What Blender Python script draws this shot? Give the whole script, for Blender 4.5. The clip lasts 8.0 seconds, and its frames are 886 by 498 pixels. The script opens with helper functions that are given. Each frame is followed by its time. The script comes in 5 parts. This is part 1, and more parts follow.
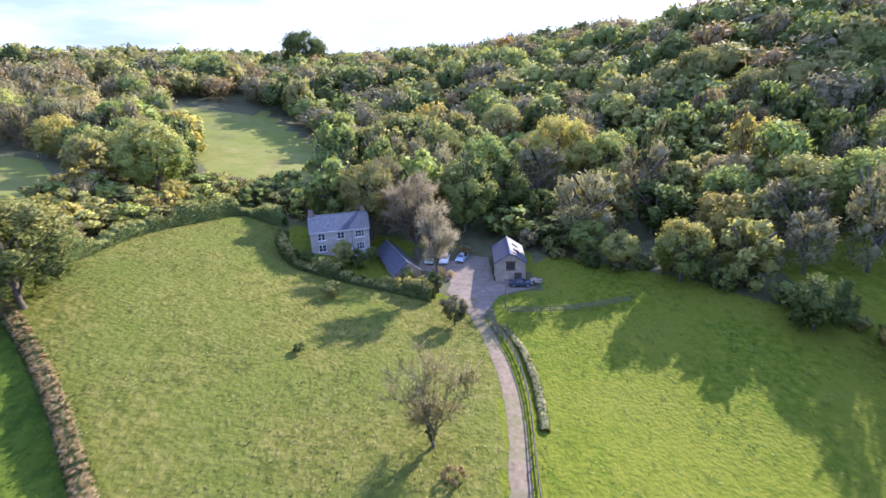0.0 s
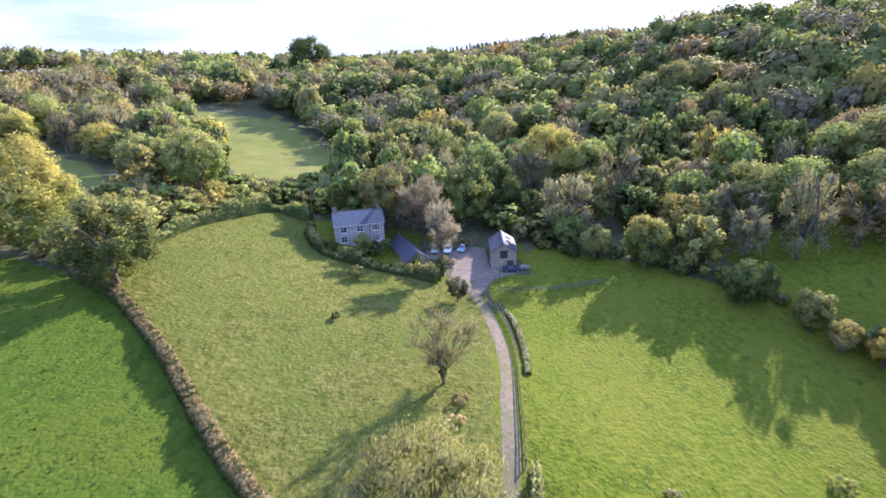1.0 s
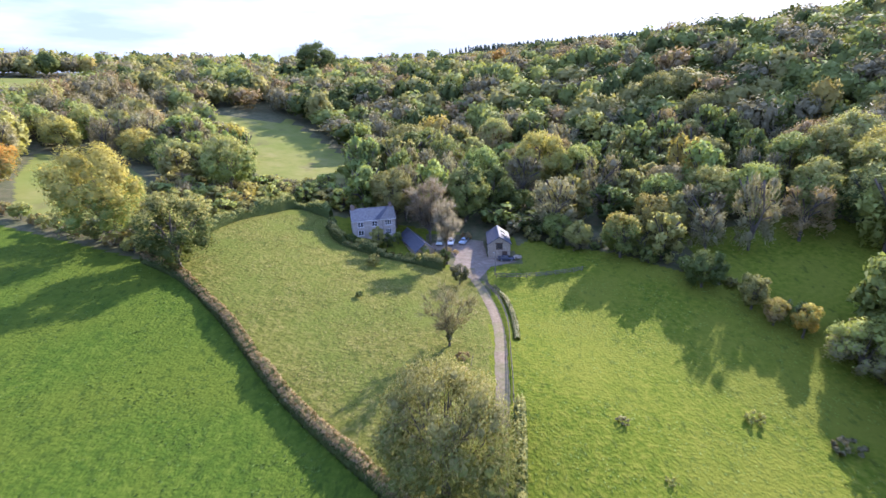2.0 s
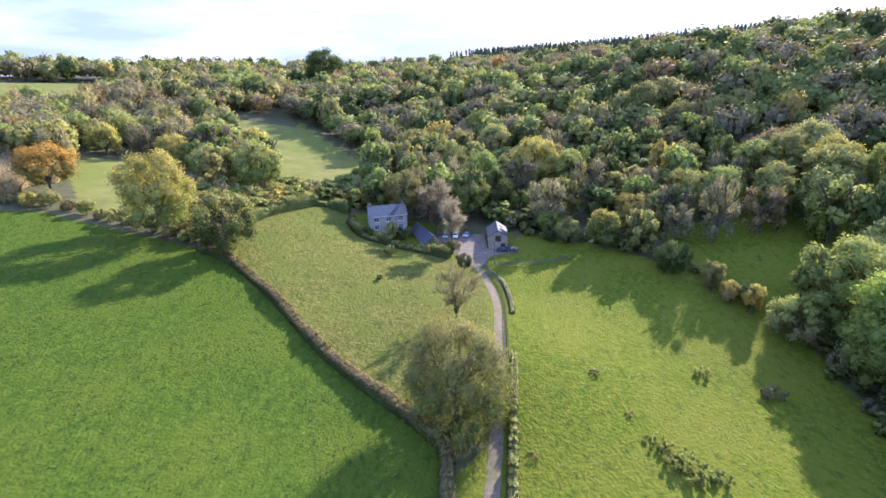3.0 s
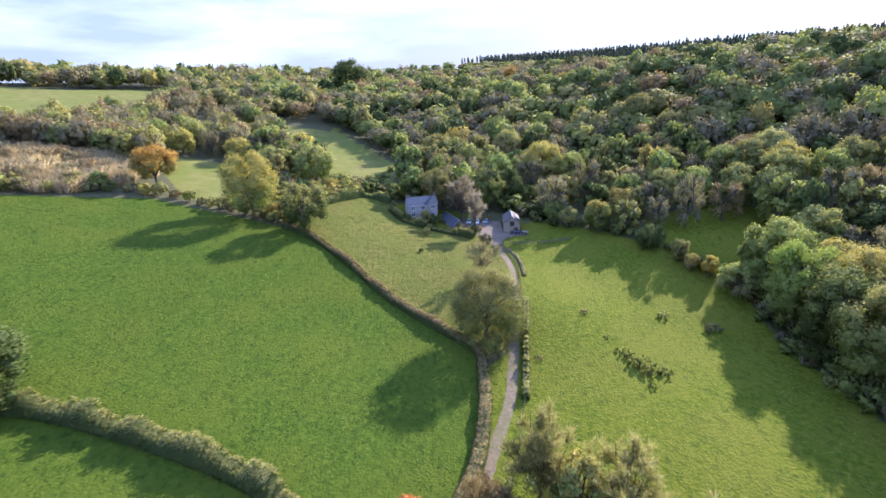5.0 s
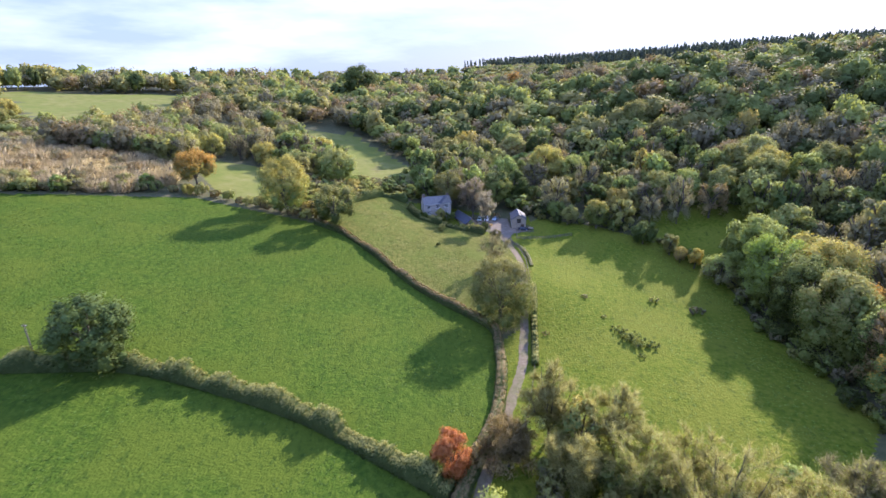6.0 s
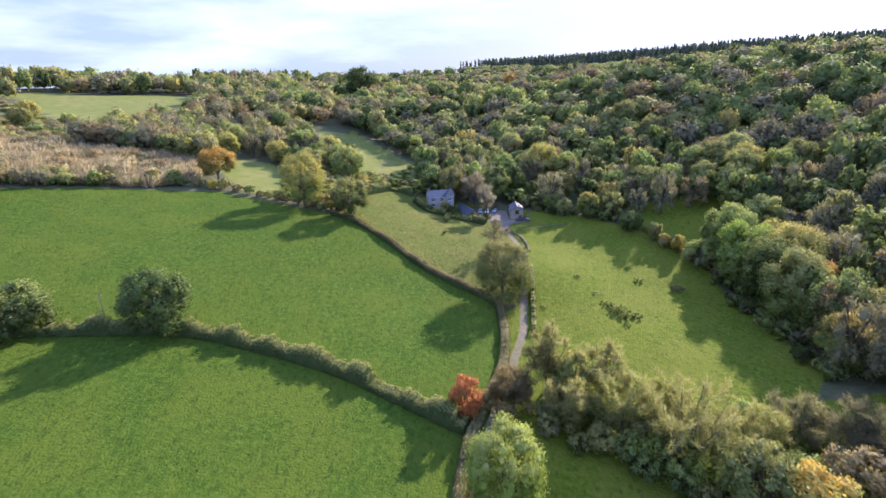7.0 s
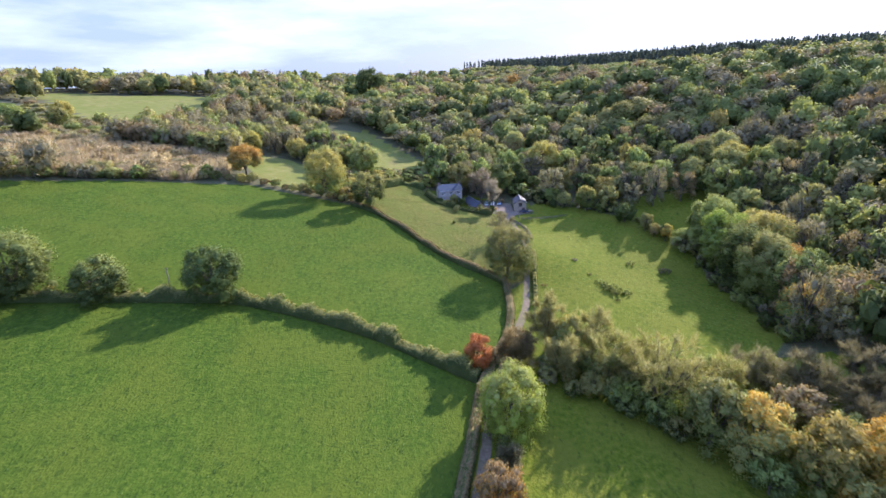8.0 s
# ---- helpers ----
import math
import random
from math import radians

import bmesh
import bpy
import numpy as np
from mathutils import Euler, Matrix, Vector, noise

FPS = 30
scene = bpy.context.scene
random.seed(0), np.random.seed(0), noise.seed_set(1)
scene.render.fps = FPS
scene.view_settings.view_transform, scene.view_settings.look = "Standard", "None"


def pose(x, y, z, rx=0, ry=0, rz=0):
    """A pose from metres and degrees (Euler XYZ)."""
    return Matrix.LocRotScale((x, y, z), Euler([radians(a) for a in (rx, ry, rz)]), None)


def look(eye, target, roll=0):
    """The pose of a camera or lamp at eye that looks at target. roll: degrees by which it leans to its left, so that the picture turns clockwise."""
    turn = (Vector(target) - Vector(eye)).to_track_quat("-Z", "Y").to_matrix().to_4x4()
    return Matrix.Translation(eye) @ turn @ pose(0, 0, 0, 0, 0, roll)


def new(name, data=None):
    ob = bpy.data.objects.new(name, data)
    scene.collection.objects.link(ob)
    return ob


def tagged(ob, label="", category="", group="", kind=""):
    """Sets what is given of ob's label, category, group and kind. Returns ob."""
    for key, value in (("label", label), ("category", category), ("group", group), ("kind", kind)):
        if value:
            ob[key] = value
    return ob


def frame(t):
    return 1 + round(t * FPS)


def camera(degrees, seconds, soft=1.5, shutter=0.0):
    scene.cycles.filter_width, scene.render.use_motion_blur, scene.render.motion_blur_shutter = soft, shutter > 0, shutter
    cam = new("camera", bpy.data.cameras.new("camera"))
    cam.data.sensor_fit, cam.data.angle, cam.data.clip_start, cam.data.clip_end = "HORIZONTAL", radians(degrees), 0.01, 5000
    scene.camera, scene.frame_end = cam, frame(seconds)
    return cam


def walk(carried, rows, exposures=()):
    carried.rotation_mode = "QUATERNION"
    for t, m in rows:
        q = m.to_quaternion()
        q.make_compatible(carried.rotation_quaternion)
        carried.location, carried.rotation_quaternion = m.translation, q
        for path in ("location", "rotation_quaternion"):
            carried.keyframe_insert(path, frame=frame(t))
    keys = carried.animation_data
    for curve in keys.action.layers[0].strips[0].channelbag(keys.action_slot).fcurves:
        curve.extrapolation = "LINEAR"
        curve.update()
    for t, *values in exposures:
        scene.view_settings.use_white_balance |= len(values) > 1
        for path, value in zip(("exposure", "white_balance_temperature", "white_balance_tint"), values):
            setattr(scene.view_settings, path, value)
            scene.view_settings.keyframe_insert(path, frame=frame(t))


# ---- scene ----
cam = camera(83.2, 8.0, shutter=0.5)
METRES, EYE, TILT, LEAN, TURN = 150.0, 33.0, -19.0, 2.0, 0.0
ROWS = [
    (0.0, 0.0, 0.0, 0.0, 0.0, 0.0, -0.0),
    (0.5, -0.0056, -0.0573, -0.0054, -0.18, -0.06, -0.09),
    (1.0, -0.0113, -0.1199, -0.0111, -0.39, -0.17, -0.14),
    (1.5, -0.0164, -0.1777, -0.0169, -0.53, -0.3, -0.24),
    (3.0, -0.036, -0.3655, -0.0375, -0.65, -0.3, -0.37),
    (3.5, -0.044, -0.4249, -0.0499, -0.51, -0.22, -0.44),
    (4.0, -0.0545, -0.4886, -0.0644, -0.2, -0.16, -0.6),
    (4.5, -0.0666, -0.5441, -0.0769, 0.03, -0.09, -0.72),
    (6.0, -0.1147, -0.7296, -0.1005, 0.24, -0.01, -0.8),
    (6.5, -0.1306, -0.7826, -0.1141, -0.05, 0.01, -0.65),
    (7.0, -0.1406, -0.8415, -0.1309, -0.33, -0.03, -0.5),
    (7.5, -0.1518, -0.8993, -0.147, -0.2, -0.04, -0.59),
    (8.0, -0.1639, -0.9681, -0.1637, -0.1, -0.08, -0.62),
]
walk(cam, [(t, pose(0, 0, EYE, TILT, LEAN, TURN) @ pose(METRES * x, METRES * y, METRES * z, 90 + pitch, roll, yaw)) for t, x, y, z, yaw, pitch, roll in ROWS],
     exposures=[(0.0, 1.40, 6000, 26), (3.0, 1.32, 6050, 25), (4.5, 1.22, 6050, 25), (6.0, 1.16, 6050, 25), (8.0, 1.12, 6050, 25)])


# ---------------------------------------------------------------- world, sun
SUN_AZ, SUN_EL = 37.0, 26.0          # to the right of straight ahead, above the horizon
world = bpy.data.worlds.new("sky")
scene.world = world
world.use_nodes = True
wn, wl = world.node_tree.nodes, world.node_tree.links
wn.clear()
w_out, w_bg = wn.new("ShaderNodeOutputWorld"), wn.new("ShaderNodeBackground")
w_sky, w_mix = wn.new("ShaderNodeTexSky"), wn.new("ShaderNodeMixRGB")
w_sky.sky_type, w_sky.sun_disc = "NISHITA", False
w_sky.sun_elevation, w_sky.sun_rotation = radians(SUN_EL), radians(SUN_AZ)
w_sky.air_density, w_sky.dust_density, w_sky.ozone_density = 1.0, 1.5, 1.0
w_geo, w_map = wn.new("ShaderNodeTexCoord"), wn.new("ShaderNodeMapping")
w_noise, w_ramp = wn.new("ShaderNodeTexNoise"), wn.new("ShaderNodeValToRGB")
w_map.inputs["Scale"].default_value = (1.0, 1.0, 5.0)
w_noise.inputs["Scale"].default_value, w_noise.inputs["Detail"].default_value = 2.2, 6.0
w_noise.inputs["Roughness"].default_value = 0.55
w_ramp.color_ramp.elements[0].position, w_ramp.color_ramp.elements[1].position = 0.42, 0.60
w_mix.inputs["Color2"].default_value = (8.4, 10.0, 11.9, 1)
wl.new(w_geo.outputs["Generated"], w_map.inputs["Vector"])
wl.new(w_map.outputs["Vector"], w_noise.inputs["Vector"])
wl.new(w_noise.outputs["Fac"], w_ramp.inputs["Fac"])
wl.new(w_ramp.outputs["Color"], w_mix.inputs["Fac"])
w_pale = wn.new("ShaderNodeMixRGB")          # thin high haze over the clear parts
w_pale.inputs["Fac"].default_value, w_pale.inputs["Color2"].default_value = 0.75, (5.2, 7.2, 10.0, 1)
wl.new(w_sky.outputs["Color"], w_pale.inputs["Color1"])
wl.new(w_pale.outputs["Color"], w_mix.inputs["Color1"])
# bright thin cloud low down, clear blue between the clouds overhead
w_xyz, w_rise, w_mul = wn.new("ShaderNodeSeparateXYZ"), wn.new("ShaderNodeMapRange"), wn.new("ShaderNodeMixRGB")
w_rise.inputs["From Max"].default_value = 0.50
w_rise.inputs["From Min"].default_value = 0.17
w_mul.inputs["Color2"].default_value = (5.5, 8.3, 15.8, 1)
wl.new(w_geo.outputs["Generated"], w_xyz.inputs["Vector"])
wl.new(w_xyz.outputs["Z"], w_rise.inputs["Value"])
wl.new(w_mix.outputs["Color"], w_mul.inputs["Color1"])
# the bright cloud lies round the sun; the sky opposite is deeper
w_turn, w_most = wn.new("ShaderNodeMapRange"), wn.new("ShaderNodeMath")
w_turn.inputs["From Min"].default_value, w_turn.inputs["From Max"].default_value = 0.25, -0.55
w_most.operation = "MAXIMUM"
wl.new(w_xyz.outputs["Y"], w_turn.inputs["Value"])
wl.new(w_rise.outputs["Result"], w_most.inputs[0])
wl.new(w_turn.outputs["Result"], w_most.inputs[1])
wl.new(w_most.outputs["Value"], w_mul.inputs["Fac"])
wl.new(w_mul.outputs["Color"], w_bg.inputs["Color"])
w_bg.inputs["Strength"].default_value = 0.055
wl.new(w_bg.outputs["Background"], w_out.inputs["Surface"])

sun = new("sun", bpy.data.lights.new("sun", "SUN"))
sun.data.energy, sun.data.angle, sun.data.color = 5.1, radians(0.6), (1.0, 0.93, 0.78)
sun.matrix_world = look((math.sin(radians(SUN_AZ)) * 600, math.cos(radians(SUN_AZ)) * 600, 600 * math.tan(radians(SUN_EL))), (0, 0, 0))

# ---------------------------------------------------------------- materials


def mat(name, colours, scale=1.0, rough=0.85, bump=0.0, bump_scale=None, metal=0.0, vary=0.0, big=None, translucent=None, island=0.0, spec=0.3, tussock=None):
    """A procedural surface: colours mixed by noise at scale, large patches of colour big=(colour, scale, amount), leaf-wise or object-wise variation."""
    m = bpy.data.materials.new(name)
    m.use_nodes = True
    n, l = m.node_tree.nodes, m.node_tree.links
    b = n["Principled BSDF"]
    tex = n.new("ShaderNodeTexCoord")
    noise_node, ramp = n.new("ShaderNodeTexNoise"), n.new("ShaderNodeValToRGB")
    noise_node.inputs["Scale"].default_value, noise_node.inputs["Detail"].default_value = scale, 5.0
    noise_node.inputs["Roughness"].default_value = 0.65
    l.new(tex.outputs["Object"], noise_node.inputs["Vector"])
    l.new(noise_node.outputs["Fac"], ramp.inputs["Fac"])
    e = ramp.color_ramp.elements
    e[0].position, e[1].position = 0.32, 0.68
    e[0].color, e[1].color = (*colours[0], 1), (*colours[-1], 1)
    for i, c in enumerate(colours[1:-1]):
        e.new(0.32 + 0.36 * (i + 1) / (len(colours) - 1)).color = (*c, 1)
    out = ramp.outputs["Color"]
    if big:
        colour, bscale, amount = big
        n2, r2, mx = n.new("ShaderNodeTexNoise"), n.new("ShaderNodeValToRGB"), n.new("ShaderNodeMixRGB")
        n2.inputs["Scale"].default_value, n2.inputs["Detail"].default_value = bscale, 3.0
        r2.color_ramp.elements[0].position, r2.color_ramp.elements[1].position = 0.42, 0.62
        r2.color_ramp.elements[1].color = (amount, amount, amount, 1)
        l.new(tex.outputs["Object"], n2.inputs["Vector"])
        l.new(n2.outputs["Fac"], r2.inputs["Fac"])
        l.new(r2.outputs["Color"], mx.inputs["Fac"])
        l.new(out, mx.inputs["Color1"])
        mx.inputs["Color2"].default_value = (*colour, 1)
        out = mx.outputs["Color"]
    if tussock:
        colour, tscale, cut = tussock
        t1, t2, tr_, tm = n.new("ShaderNodeTexNoise"), n.new("ShaderNodeMapping"), n.new("ShaderNodeValToRGB"), n.new("ShaderNodeMixRGB")
        t2.inputs["Rotation"].default_value, t2.inputs["Scale"].default_value = (0, 0, 0.5), (1.0, 0.55, 1.0)
        t1.inputs["Scale"].default_value, t1.inputs["Detail"].default_value, t1.inputs["Roughness"].default_value = tscale, 4.0, 0.6
        tr_.color_ramp.elements[0].position, tr_.color_ramp.elements[1].position = cut, cut + 0.10
        tr_.color_ramp.elements[1].color = (0.75, 0.75, 0.75, 1)
        l.new(tex.outputs["Object"], t2.inputs["Vector"])
        l.new(t2.outputs["Vector"], t1.inputs["Vector"])
        l.new(t1.outputs["Fac"], tr_.inputs["Fac"])
        l.new(tr_.outputs["Color"], tm.inputs["Fac"])
        l.new(out, tm.inputs["Color1"])
        tm.inputs["Color2"].default_value = (*colour, 1)
        out = tm.outputs["Color"]
    if vary or island:
        hsv = n.new("ShaderNodeHueSaturation")
        l.new(out, hsv.inputs["Color"])
        info, geo = n.new("ShaderNodeObjectInfo"), n.new("ShaderNodeNewGeometry")
        total = None
        for source, amount in ((info.outputs["Random"], vary), (geo.outputs["Random Per Island"], island)):
            r = n.new("ShaderNodeMapRange")
            r.inputs["To Min"].default_value, r.inputs["To Max"].default_value = 1 - amount, 1 + amount
            l.new(source, r.inputs["Value"])
            if total is None:
                total = r.outputs["Result"]
            else:
                mul = n.new("ShaderNodeMath")
                mul.operation = "MULTIPLY"
                l.new(total, mul.inputs[0])
                l.new(r.outputs["Result"], mul.inputs[1])
                total = mul.outputs[0]
        l.new(total, hsv.inputs["Value"])
        hue = n.new("ShaderNodeMapRange")
        hue.inputs["To Min"].default_value, hue.inputs["To Max"].default_value = 0.5 - 0.05 * vary, 0.5 + 0.05 * vary
        l.new(info.outputs["Random"], hue.inputs["Value"])
        l.new(hue.outputs["Result"], hsv.inputs["Hue"])
        out = hsv.outputs["Color"]
    l.new(out, b.inputs["Base Color"])
    b.inputs["Roughness"].default_value, b.inputs["Metallic"].default_value = rough, metal
    b.inputs["Specular IOR Level"].default_value = spec
    if bump:
        bn, bp = n.new("ShaderNodeTexNoise"), n.new("ShaderNodeBump")
        bn.inputs["Scale"].default_value, bn.inputs["Detail"].default_value = bump_scale or scale * 3, 6.0
        bp.inputs["Strength"].default_value, bp.inputs["Distance"].default_value = min(bump, 1.0), 0.3 * bump
        l.new(tex.outputs["Object"], bn.inputs["Vector"])
        l.new(bn.outputs["Fac"], bp.inputs["Height"])
        l.new(bp.outputs["Normal"], b.inputs["Normal"])
    if translucent:
        tr, mix = n.new("ShaderNodeBsdfTranslucent"), n.new("ShaderNodeAddShader")
        gain = n.new("ShaderNodeMixRGB")
        gain.blend_type = "MULTIPLY"
        gain.inputs["Fac"].default_value = 1.0
        gain.inputs["Color2"].default_value = (1.75 * translucent, 1.7 * translucent, 1.1 * translucent, 1)
        l.new(out, gain.inputs["Color1"])
        l.new(gain.outputs["Color"], tr.inputs["Color"])
        l.new(b.outputs["BSDF"], mix.inputs[0])
        l.new(tr.outputs["BSDF"], mix.inputs[1])
        l.new(mix.outputs["Shader"], n["Material Output"].inputs["Surface"])
    return m


def plain(name, colour, rough=0.5, metal=0.0, spec=0.5):
    return mat(name, [tuple(c * 0.9 for c in colour), tuple(min(1, c * 1.08) for c in colour)], 3.0, rough, metal=metal, spec=spec)


GRASS_BRIGHT = mat("grazed_grass", [(0.034, 0.069, 0.009), (0.057, 0.096, 0.011), (0.088, 0.126, 0.017)], 0.9, 0.95, 0.9, 2.4, big=((0.084, 0.112, 0.014), 0.06, 0.65), spec=0.05, tussock=((0.034, 0.062, 0.009), 0.9, 0.55))
GRASS_ROUGH = mat("rough_grass", [(0.074, 0.086, 0.015), (0.120, 0.124, 0.026), (0.180, 0.164, 0.048)], 0.8, 0.95, 1.0, 1.6, big=((0.096, 0.122, 0.021), 0.07, 0.7), spec=0.05, tussock=((0.056, 0.072, 0.014), 0.75, 0.56))
GRASS_MEADOW = mat("meadow_grass", [(0.056, 0.092, 0.008), (0.106, 0.134, 0.013), (0.160, 0.168, 0.024)], 0.9, 0.95, 1.0, 1.8, big=((0.136, 0.148, 0.020), 0.06, 0.75), spec=0.05, tussock=((0.054, 0.078, 0.011), 0.8, 0.57))
GRASS_PASTURE = mat("pasture", [(0.130, 0.145, 0.034), (0.175, 0.180, 0.050), (0.215, 0.200, 0.072)], 0.15, 0.95, 0.4, 0.6, big=((0.135, 0.165, 0.035), 0.03, 0.6), spec=0.05, tussock=((0.13, 0.115, 0.05), 0.09, 0.6))
WOOD_FLOOR = mat("woodland_floor", [(0.050, 0.060, 0.022), (0.080, 0.082, 0.034), (0.110, 0.095, 0.048)], 0.4, 0.95, 0.7, 1.0)
TRACK = mat("stony_track", [(0.130, 0.100, 0.064), (0.195, 0.152, 0.102), (0.250, 0.200, 0.142)], 1.5, 0.95, 0.4, 6.0, big=((0.13, 0.135, 0.055), 0.25, 0.6), spec=0.1)
YARD = mat("gravel_yard", [(0.150, 0.120, 0.092), (0.210, 0.168, 0.130), (0.260, 0.215, 0.170)], 1.0, 0.95, 0.3, 6.0, big=((0.14, 0.13, 0.10), 0.3, 0.5), spec=0.1)
BARK = mat("bark", [(0.065, 0.054, 0.040), (0.115, 0.098, 0.072), (0.165, 0.145, 0.11)], 3.0, 0.9, 0.6, 8.0)
LEAF = {
    "green": mat("leaves_green", [(0.122, 0.155, 0.046), (0.178, 0.208, 0.062)], 0.5, 0.85, vary=0.20, island=0.10, translucent=0.46, spec=0.10),
    "dark": mat("leaves_dark", [(0.062, 0.086, 0.026), (0.090, 0.114, 0.034)], 0.5, 0.85, vary=0.20, island=0.10, translucent=0.32, spec=0.10),
    "olive": mat("leaves_olive", [(0.176, 0.176, 0.060), (0.236, 0.226, 0.080)], 0.5, 0.85, vary=0.20, island=0.10, translucent=0.46, spec=0.10),
    "yellow": mat("leaves_yellow", [(0.215, 0.186, 0.052), (0.290, 0.242, 0.070)], 0.5, 0.85, vary=0.2, island=0.10, translucent=0.46, spec=0.10),
    "gold": mat("leaves_gold", [(0.275, 0.170, 0.038), (0.365, 0.222, 0.050)], 0.5, 0.85, vary=0.2, island=0.10, translucent=0.46, spec=0.10),
    "rust": mat("leaves_rust", [(0.279, 0.103, 0.039), (0.362, 0.143, 0.051)], 0.5, 0.85, vary=0.2, island=0.10, translucent=0.38, spec=0.10),
    "brown": mat("leaves_brown", [(0.195, 0.150, 0.074), (0.258, 0.200, 0.098)], 0.5, 0.85, vary=0.2, island=0.10, translucent=0.36, spec=0.10),
    "grey": mat("twigs_grey", [(0.158, 0.146, 0.080), (0.218, 0.200, 0.112)], 0.5, 0.85, vary=0.20, island=0.10, translucent=0.34, spec=0.10),
    "pale": mat("leaves_pale", [(0.178, 0.202, 0.058), (0.240, 0.258, 0.074)], 0.5, 0.85, vary=0.1, island=0.10, translucent=0.46, spec=0.10),
    "conifer": mat("needles", [(0.058, 0.080, 0.065), (0.083, 0.107, 0.084)], 0.5, 0.85, vary=0.2, island=0.10, translucent=0.22, spec=0.10),
    "wisp": mat("fine_twigs", [(0.255, 0.242, 0.100), (0.340, 0.320, 0.135)], 0.6, 0.85, vary=0.12, island=0.2, translucent=0.46, spec=0.10),
    "straw": mat("dry_straw", [(0.390, 0.315, 0.190), (0.500, 0.405, 0.250)], 0.6, 0.85, vary=0.1, island=0.2, translucent=0.34, spec=0.10),
    "ash": mat("pale_twigs", [(0.245, 0.220, 0.170), (0.325, 0.292, 0.228)], 0.6, 0.85, vary=0.1, island=0.2, translucent=0.40, spec=0.10),
    "fresh": mat("leaves_fresh", [(0.150, 0.196, 0.034), (0.215, 0.262, 0.046)], 0.5, 0.85, vary=0.1, island=0.10, translucent=0.50, spec=0.10),
}

# ---------------------------------------------------------------- lie of the land: (x, y, reach, height)
HILLS_FAR = [
    (-913, 913, 548, 22.01), (0, 1043, 496, 30.49), (848, 848, 522, 34.16), (-587, 130, 339, 26.19), (587, 261, 339, 28.32),
    (-287, 339, 143, 0.93), (-117, 430, 143, -15.33), (104, 548, 196, -2.25), (365, 548, 209, 3.32), (-196, 91, 91, -0.19),
    (-274, 222, 91, -5.6), (170, 222, 104, 6.71), (143, 91, 65, -13.07), (78, 143, 52, -13.86),
]
HILLS_NEAR = [
    (-91, 143, 65, -9.27), (0, 209, 78, -24.73), (81, 20, 39, -18.28), (8, 29, 17, 4.51), (0, -196, 196, -45.04),
    (196, -130, 143, 5.58), (-85, 52, 42, -4.49), (-39, 72, 34, 2.01), (-18, 97, 14, -2.46), (7, 78, 37, -13.27),
    (-65, -13, 42, -3.49), (-13, 20, 31, -8.11), (46, 26, 39, -2.67), (-104, -52, 59, 1.08), (20, -59, 52, -11.4),
]
BASE = 18.01


def ground_z(x, y):
    z = BASE + 0.0 * np.asarray(x, float)
    for a, b, s, h in HILLS_FAR + HILLS_NEAR:
        z = z + h * np.exp(-((x - a) ** 2 + (y - b) ** 2) / (2 * s * s))
    return z


def inside(x, y, poly):
    """Which of the points lie in the polygon."""
    x, y = np.asarray(x, float), np.asarray(y, float)
    hit = np.zeros(x.shape, bool)
    for (x0, y0), (x1, y1) in zip(poly, poly[1:] + poly[:1]):
        if y0 != y1:
            hit ^= ((y0 > y) != (y1 > y)) & (x < (x1 - x0) * (y - y0) / (y1 - y0) + x0)
    return hit


def mesh_from(name, verts, faces, mats, index=None, smooth=False):
    """A mesh from arrays; all faces have the same number of corners."""
    verts, faces = np.asarray(verts, np.float32).reshape(-1, 3), np.asarray(faces, np.int32)
    me, k = bpy.data.meshes.new(name), faces.shape[1]
    me.vertices.add(len(verts))
    me.vertices.foreach_set("co", verts.ravel())
    me.loops.add(faces.size)
    me.loops.foreach_set("vertex_index", faces.ravel())
    me.polygons.add(len(faces))
    me.polygons.foreach_set("loop_start", np.arange(0, faces.size, k, dtype=np.int32))
    me.polygons.foreach_set("loop_total", np.full(len(faces), k, np.int32))
    for m in mats:
        me.materials.append(m)
    if index is not None:
        me.polygons.foreach_set("material_index", np.asarray(index, np.int32))
    if smooth:
        me.polygons.foreach_set("use_smooth", np.ones(len(faces), bool))
    me.update(calc_edges=True)
    return me


def quads_mesh(name, q, mats, index=None):
    """A mesh of loose leaves, from an array (n, k + 1, 3): the k corners and the rounded normal of the clump that the leaf belongs to."""
    k = q.shape[1] - 1
    me = mesh_from(name, q[:, :k].reshape(-1, 3), np.arange(len(q) * k).reshape(-1, k), mats, index, True)
    me.normals_split_custom_set_from_vertices(np.repeat(q[:, k], k, axis=0).tolist())
    return me


def three_cornered(q):
    """The same leaves with three corners each, for trees that stand far off."""
    mid = (q[:, 1:2] + q[:, 3:4]) / 2
    return np.concatenate([q[:, 0:1], q[:, 1:2] + (q[:, 2:3] - mid) * 0.8, q[:, 3:4] + (q[:, 2:3] - mid) * 0.8, q[:, 4:5]], 1)


def child(name, me, parent, label=""):
    ob = new(name, me)
    ob.parent = parent
    return tagged(ob, label)


def along(points, step=1.0):
    """Points every step metres along a smooth line through the given ones (Catmull-Rom)."""
    p = np.array(points, float)
    p = np.vstack([2 * p[0] - p[1], p, 2 * p[-1] - p[-2]])
    out = []
    for i in range(1, len(p) - 2):
        n = max(2, int(np.linalg.norm(p[i + 1] - p[i]) / step))
        for u in np.arange(n) / n:
            out.append(0.5 * (2 * p[i] + (p[i + 1] - p[i - 1]) * u + (2 * p[i - 1] - 5 * p[i] + 4 * p[i + 1] - p[i + 2]) * u * u + (3 * p[i] - p[i - 1] - 3 * p[i + 1] + p[i + 2]) * u ** 3))
    out.append(p[-2])
    return np.array(out)


